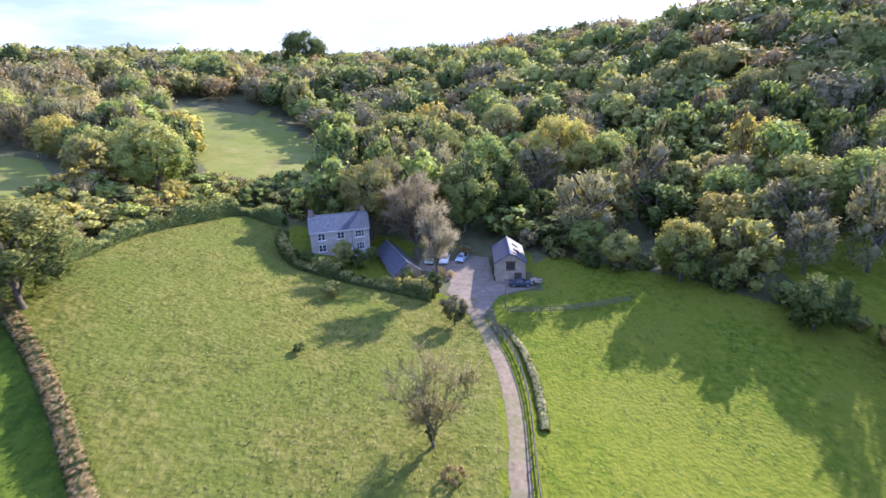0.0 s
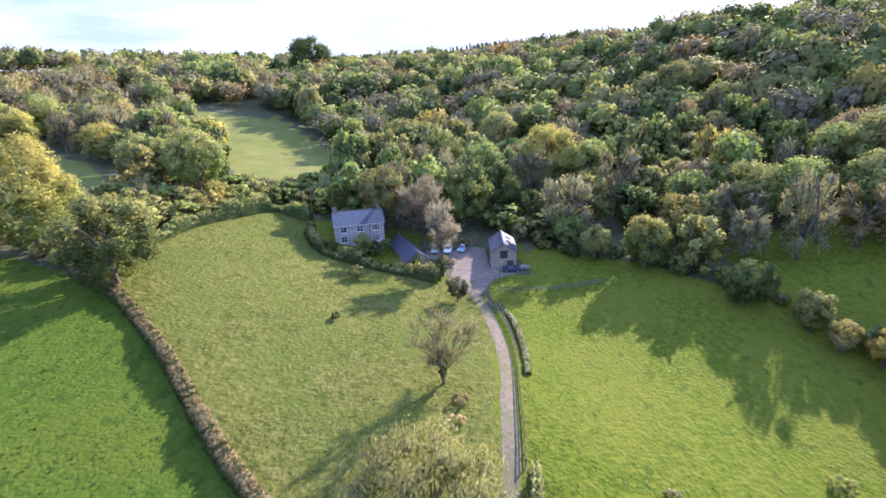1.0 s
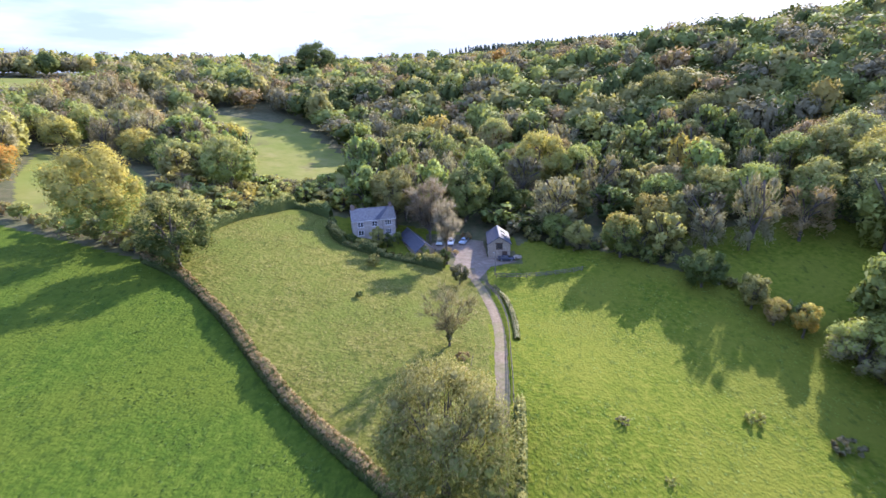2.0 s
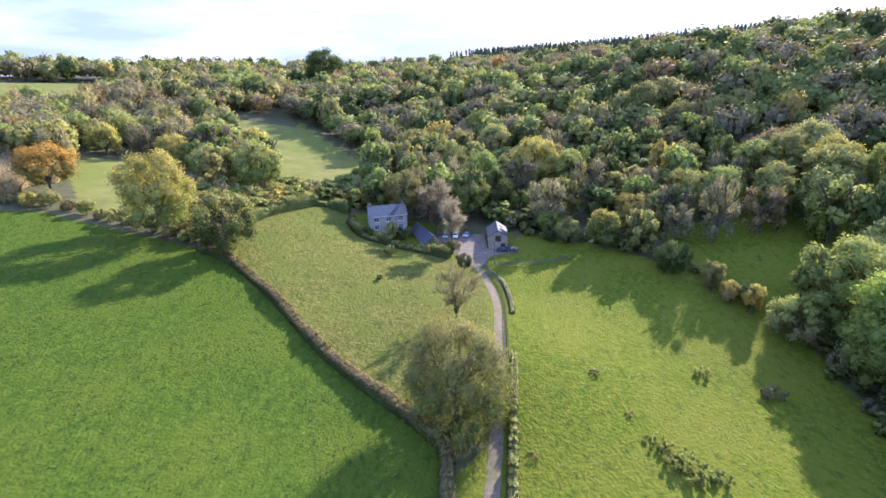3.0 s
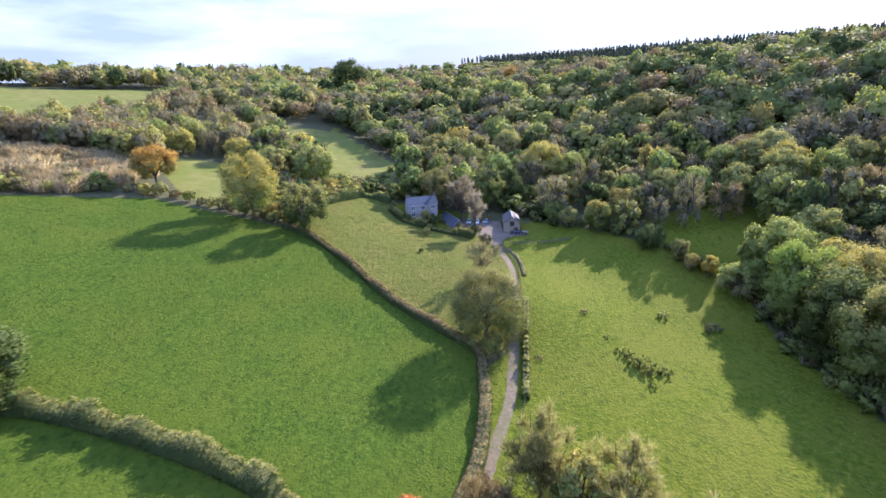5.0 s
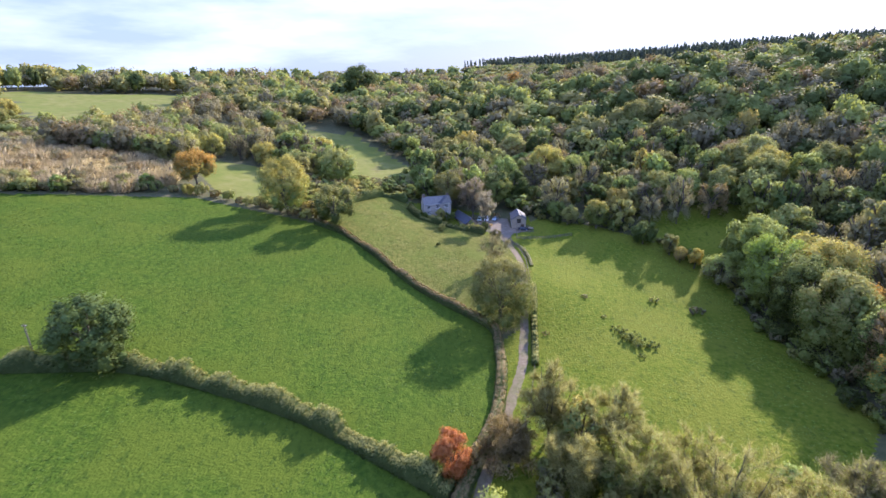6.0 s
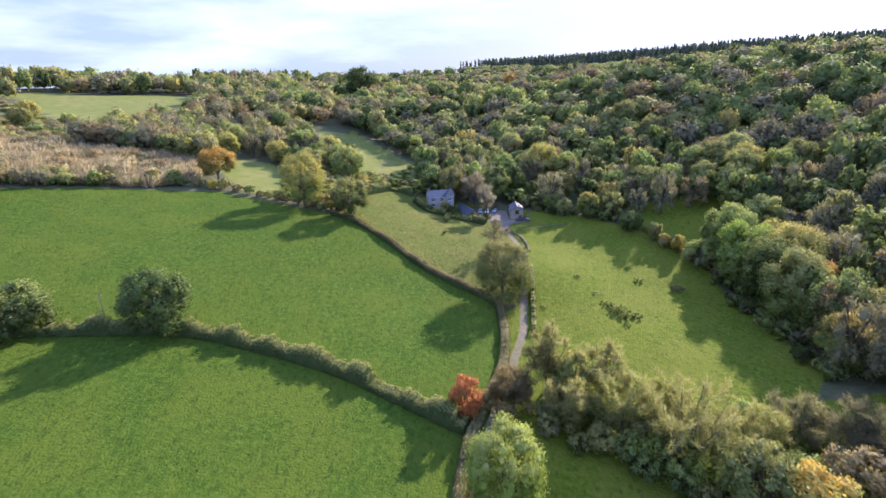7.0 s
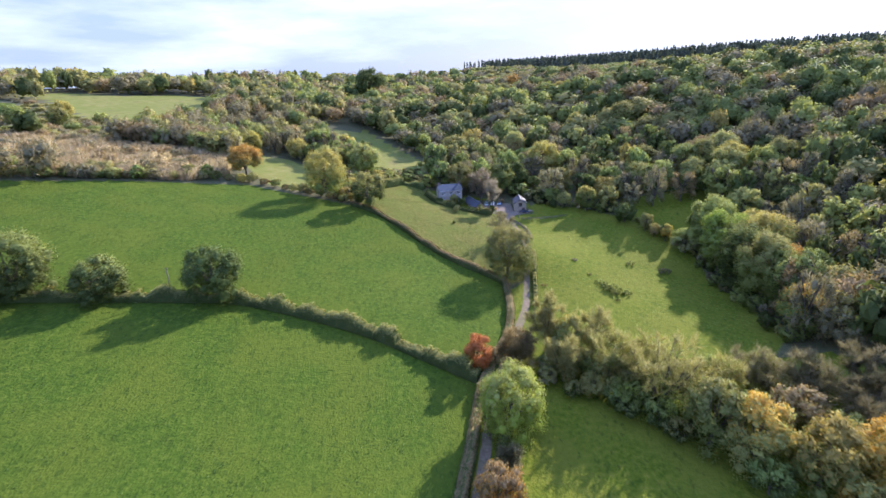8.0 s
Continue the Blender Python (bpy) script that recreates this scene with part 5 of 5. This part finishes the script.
part("back_slope", slab([(L + 0.2, D + ov, ez), (-0.2, D + ov, ez), (-0.2, D / 2, R), (L + 0.2, D / 2, R)], 0.14), SLATE, roof)
v, f = tubes([[(-0.22, D / 2, R + 0.01, 0.11), (L / 2, D / 2, R + 0.01, 0.11), (L + 0.22, D / 2, R + 0.01, 0.11)]], 8)
child("ridge_tiles", mesh_from("ridge_tiles", v, f, [SLATE], None, True), roof)
# the hipped cross roof at the right-hand bay
px, pz, py = 9.9, R + 0.02, 1.3
# shade of the left-facing slope put into its colour: dark slate, others paler
part("bay_left_slope", slab([(5.6, -0.33, ez + 0.03), (7.4, -0.37, ez + 0.03), (px, py, pz), (px - 0.3, D / 2, pz)], 0.1), SLATE_DARK, roof, "slate coloured darker for the shade on the left-facing slope")
part("bay_hip", slab([(7.4, -0.37, ez + 0.035), (L + 0.24, -0.37, ez + 0.035), (px, py, pz + 0.01)], 0.1), SLATE, roof)
part("bay_right_slope", slab([(L + 0.24, -0.35, ez + 0.02), (L + 0.21, D / 2, R + 0.01), (px, D / 2, pz), (px, py, pz)], 0.1), SLATE, roof)
part("gutter", boxes((-0.2, -ov - 0.10, ez - 0.14, L + 0.2, -ov - 0.012, ez - 0.04)), WHITE, house, "white gutter")
part("downpipe", boxes((8.1, -0.09, -1.0, 8.18, -0.01, ez - 0.05)), CAR_DARK, house, "dark downpipe")
chimney(house, 0.55, D / 2, R - 0.6, R + 0.95, 1.0, 0.65)
chimney(house, L - 0.75, D / 2, R - 0.6, R + 0.85, 0.9, 0.65)
porch = new("porch")
porch.parent = house
part("post", boxes((6.25, -1.35, -1.8, 6.37, -1.23, 1.35)), WHITE, porch)
part("post", boxes((7.83, -1.35, -1.8, 7.95, -1.23, 1.35)), WHITE, porch)
part("porch_roof", slab([(6.05, -1.5, 1.3), (7.1, -1.5, 2.1), (7.1, -0.01, 2.1), (6.05, -0.01, 1.3)], 0.08), SLATE, porch)
part("porch_roof", slab([(7.1, -1.5, 2.1), (8.15, -1.5, 1.3), (8.15, -0.01, 1.3), (7.1, -0.01, 2.1)], 0.08), SLATE, porch)

# long shed below the cottage
shed = new("shed")
shed.matrix_world = pose(-15.4, 100.0, -3.3, 0, 0, -69)
tagged(shed, "low stone shed with dark slate roof beside the hedge", "shed")
SL, SW, SE, SR = 15.0, 5.0, 2.0, 4.1
part("wall", wall_with_holes(SL, -1.6, SE, 0.4, [(2.0, 0.5, 3.0, 1.5), (6.0, -0.4, 7.0, 1.7)]), STONE, shed)
bw = part("wall", wall_with_holes(SL, -1.6, SE, 0.4, []), STONE, shed)
bw.matrix_local = pose(0, SW - 0.4, 0)
for x in (0.4, SL):
    gw = part("wall", wall_with_holes(SW, -1.6, SE, 0.4, [], SR - SE - 0.1), STONE, shed)
    gw.matrix_local = pose(x, 0, 0, 0, 0, 90)
sroof = new("roof")
sroof.parent = shed
part("slope", slab([(-0.2, -0.3, SE - 0.2), (SL + 0.2, -0.3, SE - 0.2), (SL + 0.2, SW / 2, SR), (-0.2, SW / 2, SR)], 0.12), SLATE_DARK, sroof)
part("slope", slab([(SL + 0.2, SW + 0.3, SE - 0.2), (-0.2, SW + 0.3, SE - 0.2), (-0.2, SW / 2, SR), (SL + 0.2, SW / 2, SR)], 0.12), SLATE_DARK, sroof)
part("ridge_tiles", boxes((-0.22, SW / 2 - 0.12, SR - 0.03, SL + 0.22, SW / 2 + 0.12, SR + 0.05)), LEAD, sroof, "pale ridge capping")

# barn
barn = new("barn")
barn.matrix_world = pose(8.8, 88.6, -4.7, 0, 0, -2.5)
tagged(barn, "converted stone barn with slate roof and gable window", "barn")
BW, BL, BE, BR = 5.7, 10.0, 4.2, 6.05
gable = new("gable_wall")
gable.parent = barn
BWIN = (2.0, 2.55, 3.7, 4.15)
part("masonry", wall_with_holes(BW, -0.6, BE, 0.45, [BWIN, (3.6, 0.0, 5.0, 2.0)], BR - BE - 0.12), STONE, gable)
window(gable, *BWIN, 4, 2, DARKWOOD)
part("lintel", boxes((1.8, -0.02, 4.15, 3.9, 0.2, 4.36)), DARKWOOD, gable)
part("door", boxes((3.6, 0.1, 0.0, 5.0, 0.17, 2.0)), DARKWOOD, gable)
g2 = part("gable_wall", wall_with_holes(BW, -0.6, BE, 0.45, [], BR - BE - 0.12), STONE, barn)
g2.matrix_local = pose(0, BL - 0.45, 0)
lw = new("side_wall")
lw.parent = barn
lw.matrix_local = pose(0, BL - 0.45, 0, 0, 0, -90)
part("masonry", wall_with_holes(BL - 0.9, -0.6, BE, 0.45, [(0.8, 0.0, 2.6, 2.3), (3.6, 0.0, 5.4, 2.3), (6.8, 0.8, 7.8, 2.0)]), WALL, lw, "pale limewashed side wall")
for x0 in (0.8, 3.6):
    part("garage_door", boxes((x0, 0.15, 0.0, x0 + 0.88, 0.22, 2.3), (x0 + 0.92, 0.15, 0.0, x0 + 1.8, 0.22, 2.3)), TIMBER, lw)
window(lw, 6.8, 0.8, 7.8, 2.0, 2, 2)
rw = part("side_wall", wall_with_holes(BL - 0.9, -0.6, BE, 0.45, []), STONE, barn)
rw.matrix_local = pose(BW, 0.45, 0, 0, 0, 90)
broof = new("roof")
broof.parent = barn
bp = (BR - BE) / (BW / 2)
part("left_slope", slab([(-0.3, BL + 0.25, BE - 0.3 * bp), (-0.3, -0.25, BE - 0.3 * bp), (BW / 2, -0.25, BR), (BW / 2, BL + 0.25, BR)], 0.13), SLATE_DARK, broof)
part("right_slope", slab([(BW + 0.3, -0.25, BE - 0.3 * bp), (BW + 0.3, BL + 0.25, BE - 0.3 * bp), (BW / 2, BL + 0.25, BR), (BW / 2, -0.25, BR)], 0.13), SLATE_DARK, broof)
part("ridge_tiles", boxes((BW / 2 - 0.13, -0.27, BR - 0.04, BW / 2 + 0.13, BL + 0.27, BR + 0.06)), LEAD, broof)
for y0 in (3.0, 6.2):
    sk = part("skylight", slab([(BW / 2 + 1.9, y0, BR - 1.9 * bp + 0.06), (BW / 2 + 1.9, y0 + 0.9, BR - 1.9 * bp + 0.06), (BW / 2 + 0.8, y0 + 0.9, BR - 0.8 * bp + 0.06), (BW / 2 + 0.8, y0, BR - 0.8 * bp + 0.06)], 0.06), GLASS, broof, "dark glass skylight")
for x in (-0.33, BW + 0.25):
    part("gutter", boxes((x, -0.2, BE - 0.3 * bp - 0.16, x + 0.09, BL + 0.2, BE - 0.3 * bp - 0.06)), CAR_DARK, barn)


# ---------------------------------------------------------------- cars


def car(x, y, turn, paint, label, estate=True):
    c = new("car")
    z = float(ground_z(x, y)) + 0.09
    c.matrix_world = pose(x, y, z, 0, 0, turn)
    tagged(c, label, "car", "parked cars")
    rear = 4.05 if estate else 3.5
    prof = [(0.05, 0.45), (0.0, 0.7), (0.15, 0.86), (1.15, 0.98), (4.2, 1.0), (4.28, 0.75), (4.22, 0.4), (3.7, 0.28), (0.4, 0.28)]
    cab = [(1.05, 0.97), (1.75, 1.46), (3.5 if estate else 3.1, 1.48), (rear, 0.99)]
    for name, pts, half, top, material in (("body", prof, 0.86, 0.80, paint), ("cabin", cab, 0.76, 0.58, paint)):
        bm = bmesh.new()
        sides = []
        for s in (-1, 1):
            sides.append([bm.verts.new((px, s * (half if pz < 0.9 else top), pz)) for px, pz in pts])
        bm.faces.new(sides[0])
        bm.faces.new(sides[1][::-1])
        for i in range(len(pts)):
            j = (i + 1) % len(pts)
            bm.faces.new((sides[0][j], sides[0][i], sides[1][i], sides[1][j]))
        bmesh.ops.recalc_face_normals(bm, faces=bm.faces[:])
        bmesh.ops.bevel(bm, geom=bm.edges[:], offset=0.05, segments=2, affect="EDGES")
        part(name, bm, material, c)
    part("windscreen", slab([(1.13, -0.6, 1.04), (1.13, 0.6, 1.04), (1.72, 0.5, 1.45), (1.72, -0.5, 1.45)][::-1], 0.02), GLASS, c)
    part("rear_window", slab([(rear - 0.05, 0.6, 1.06), (rear - 0.05, -0.6, 1.06), (rear - 0.45, -0.5, 1.43), (rear - 0.45, 0.5, 1.43)][::-1], 0.02), GLASS, c)
    for s in (-1, 1):
        part("side_window", slab([(1.5, s * 0.765, 1.04), (rear - 0.35, s * 0.765, 1.04), (rear - 0.65, s * 0.63, 1.40), (1.85, s * 0.63, 1.40)][::s], 0.015), GLASS, c)
        part("headlight", boxes((-0.01, s * 0.62 - 0.16, 0.62, 0.10, s * 0.62 + 0.16, 0.78), bevel=0.02), LAMP, c)
        part("tail_light", boxes((4.18, s * 0.68 - 0.10, 0.65, 4.27, s * 0.68 + 0.10, 0.90), bevel=0.02), RED, c)
        part("mirror", boxes((1.35, s * 0.93 - 0.08, 0.98, 1.47, s * 0.93 + 0.08, 1.12), bevel=0.02), paint, c)
        for ax in (0.8, 3.4):
            w = new("wheel")
            w.parent = c
            v, f = tubes([[(ax, s * 0.70, 0.31, 0.31), (ax, s * 0.78, 0.31, 0.315), (ax, s * 0.88, 0.31, 0.30)]], 16)
            child("tyre", mesh_from("tyre", v, f, [RUBBER], None, True), w)
            bm = bmesh.new()
            bmesh.ops.create_cone(bm, cap_ends=True, segments=14, radius1=0.21, radius2=0.19, depth=0.05, matrix=Matrix.Translation((ax, s * 0.865, 0.31)) @ Euler((radians(90), 0, 0)).to_matrix().to_4x4())
            part("rim", bm, STEEL, w)
    return c


car(-1.2, 95.5, 82, CAR_WHITE, "white estate car parked beside the bare tree")
car(2.0, 96.2, 70, CAR_BLUE, "pale silver-blue car parked in the yard", False)
car(-4.2, 95.3, 84, CAR_GREEN, "pale green car parked under the bare tree")
car(15.4, 86.6, 176, CAR_DARK, "dark blue car parked against the barn gable", False)

# ---------------------------------------------------------------- fences, poles, stones


def rail_fence(name, line, gap, h, rails, label, rail_size=0.06):
    """Posts every gap metres along a line, with rails between them."""
    p = along(line, gap)
    rng = np.random.default_rng(len(p))
    top = new(name)
    tagged(top, label, "fence")
    pm = bpy.data.meshes.new("post")
    bm = boxes((-0.06, -0.06, -0.4, 0.06, 0.06, h), bevel=0.012)
    bm.to_mesh(pm)
    bm.free()
    pm.materials.append(TIMBER)
    z = ground_z(p[:, 0], p[:, 1])
    for (x, y), g in zip(p, z):
        s = child("post", pm, top)
        s.matrix_local = pose(x, y, g, rng.normal(0, 1.5), rng.normal(0, 1.5), rng.uniform(0, 20))
    for k in range(len(p) - 1):
        for r in rails:
            a, b = Vector((*p[k], z[k] + r)), Vector((*p[k + 1], z[k + 1] + r))
            d = b - a
            m = Matrix.Translation((a + b) / 2) @ d.to_track_quat("X", "Z").to_matrix().to_4x4()
            bm = bmesh.new()
            bmesh.ops.create_cube(bm, size=1, matrix=m @ Matrix.Diagonal((d.length + 0.08, 0.04, rail_size * 2, 1)))
            part("rail", bm, TIMBER, top)
    return top


rail_fence("track_fence", [(6.8, 73.0), (8.8, 65.6), (9.4, 57.5), (9.1, 50.0), (8.1, 40.5), (7.4, 33.0), (6.7, 27.0)], 1.9, 1.25, (0.35, 0.72, 1.10), "weathered post and rail fence beside the track", 0.10)
rail_fence("track_fence", [(6.7, 27.0), (5.1, 12.0), (2.8, -6.0), (-1.5, -24.0), (-6, -36)], 2.4, 1.15, (0.3, 0.65, 1.0), "thin wire stock fence along the track", 0.008)
rail_fence("paddock_fence", [(9.7, 77.0), (17, 77.0), (24.2, 77.8), (31.0, 79.0)], 1.9, 1.3, (0.38, 0.75, 1.12), "weathered post and rail fence across the paddock")


def pole(x, y, h, label):
    p = new("utility_pole")
    p.matrix_world = pose(x, y, float(ground_z(x, y)))
    tagged(p, label, "pole")
    v, f = tubes([[(0, 0, -0.5, 0.14), (0, 0, h * 0.5, 0.12), (0, 0, h, 0.10), (0, 0, h + 0.02, 0.01)]], 10)
    child("shaft", mesh_from("shaft", v, f, [TIMBER], None, True), p)
    part("crossarm", boxes((-0.45, -0.05, h - 0.45, 0.45, 0.05, h - 0.35)), TIMBER, p)
    for k in (-0.4, 0.4):
        v, f = tubes([[(k, 0, h - 0.35, 0.03), (k, 0, h - 0.28, 0.05), (k, 0, h - 0.2, 0.03)]], 8)
        child("insulator", mesh_from("insulator", v, f, [WHITE], None, True), p)
    return p


pole(9.5, 78.4, 6.2, "wooden pole at the corner of the paddock fence")
pole(-96.5, -25.5, 8.6, "wooden pole standing in the field hedge")

# rubble and dry grass
rng = np.random.default_rng(9)
rubble = new("rubble_heap")
tagged(rubble, "heap of pale broken stone beside the barn", "rubble")
rubble.matrix_world = pose(16.3, 88.0, float(ground_z(16.3, 88)))
for k in range(34):
    bm = bmesh.new()
    bmesh.ops.create_icosphere(bm, subdivisions=1, radius=rng.uniform(0.12, 0.42))
    a, q = rng.uniform(0, 6.28), rng.uniform(0, 1.7) ** 0.8
    for vtx in bm.verts:
        vtx.co = Vector((vtx.co.x * rng.uniform(0.8, 1.3), vtx.co.y * rng.uniform(0.8, 1.3), vtx.co.z * rng.uniform(0.6, 0.9))) + Vector((math.cos(a) * q, math.sin(a) * q * 0.8, max(0.05, 0.75 - 0.4 * q)))
    part("stone", bm, STONE, rubble)


def tufts(name, poly, count, size, leaf, label, seed):
    """Grass clumps scattered over a field."""
    r = np.random.default_rng(seed)
    p = np.array(poly)
    x, y = r.uniform(p[:, 0].min(), p[:, 0].max(), count), r.uniform(p[:, 1].min(), p[:, 1].max(), count)
    clump = np.array([noise.noise((a * 0.11, b * 0.11, seed)) for a, b in zip(x, y)])
    ok = inside(x, y, poly) & (clump + r.uniform(-0.25, 0.35, count) > 0.0)
    lane = along(LANE, 1.0)
    near = np.min(np.hypot(x[:, None] - lane[None, :, 0], y[:, None] - lane[None, :, 1]), axis=1)
    ok &= (near > 1.9) & ~inside(x, y, HOUSE_PLOT)
    x, y = x[ok], y[ok]
    k = 4
    x, y = np.repeat(x, k) + r.normal(0, size * 0.5, len(x) * k), np.repeat(y, k) + r.normal(0, size * 0.5, len(y) * k)
    at = np.column_stack([x, y, ground_z(x, y) + size * 0.35])
    a = r.uniform(0, 2 * np.pi, len(x))
    d = np.stack([np.cos(a), np.sin(a), np.full(len(a), 1.5)], 1)
    ob = new(name, quads_mesh(name, leaf_quads(r, at, d, size, 0.6, (0, 0, 1.0)), [leaf]))
    return tagged(ob, label, "grass", kind="stuff")


TUFT_DRY = mat("dry_tufts", [(0.125, 0.122, 0.030), (0.205, 0.185, 0.060)], 0.4, 0.85, island=0.3, translucent=0.3)
TUFT_GREEN = mat("green_tufts", [(0.09, 0.14, 0.025), (0.14, 0.19, 0.04)], 0.4, 0.85, island=0.3, translucent=0.3)
tufts("rough_grass", FIELD_ROUGH, 16000, 0.12, TUFT_DRY, "tufts of dry yellow grass in the rough field", 3)
tufts("meadow_grass", MEADOW, 16000, 0.11, TUFT_GREEN, "tufts of green grass in the meadow", 4)
TUFT_GRAZED = mat("grazed_tufts", [(0.045, 0.085, 0.012), (0.085, 0.130, 0.018)], 0.4, 0.85, island=0.3, translucent=0.3)
tufts("pasture_grass", FIELD_GREEN, 26000, 0.13, TUFT_GRAZED, "short tufts of grass in the grazed field", 6)
tufts("pasture_grass", FIELD_NEAR, 20000, 0.13, TUFT_GRAZED, "short tufts of grass in the near field", 7)
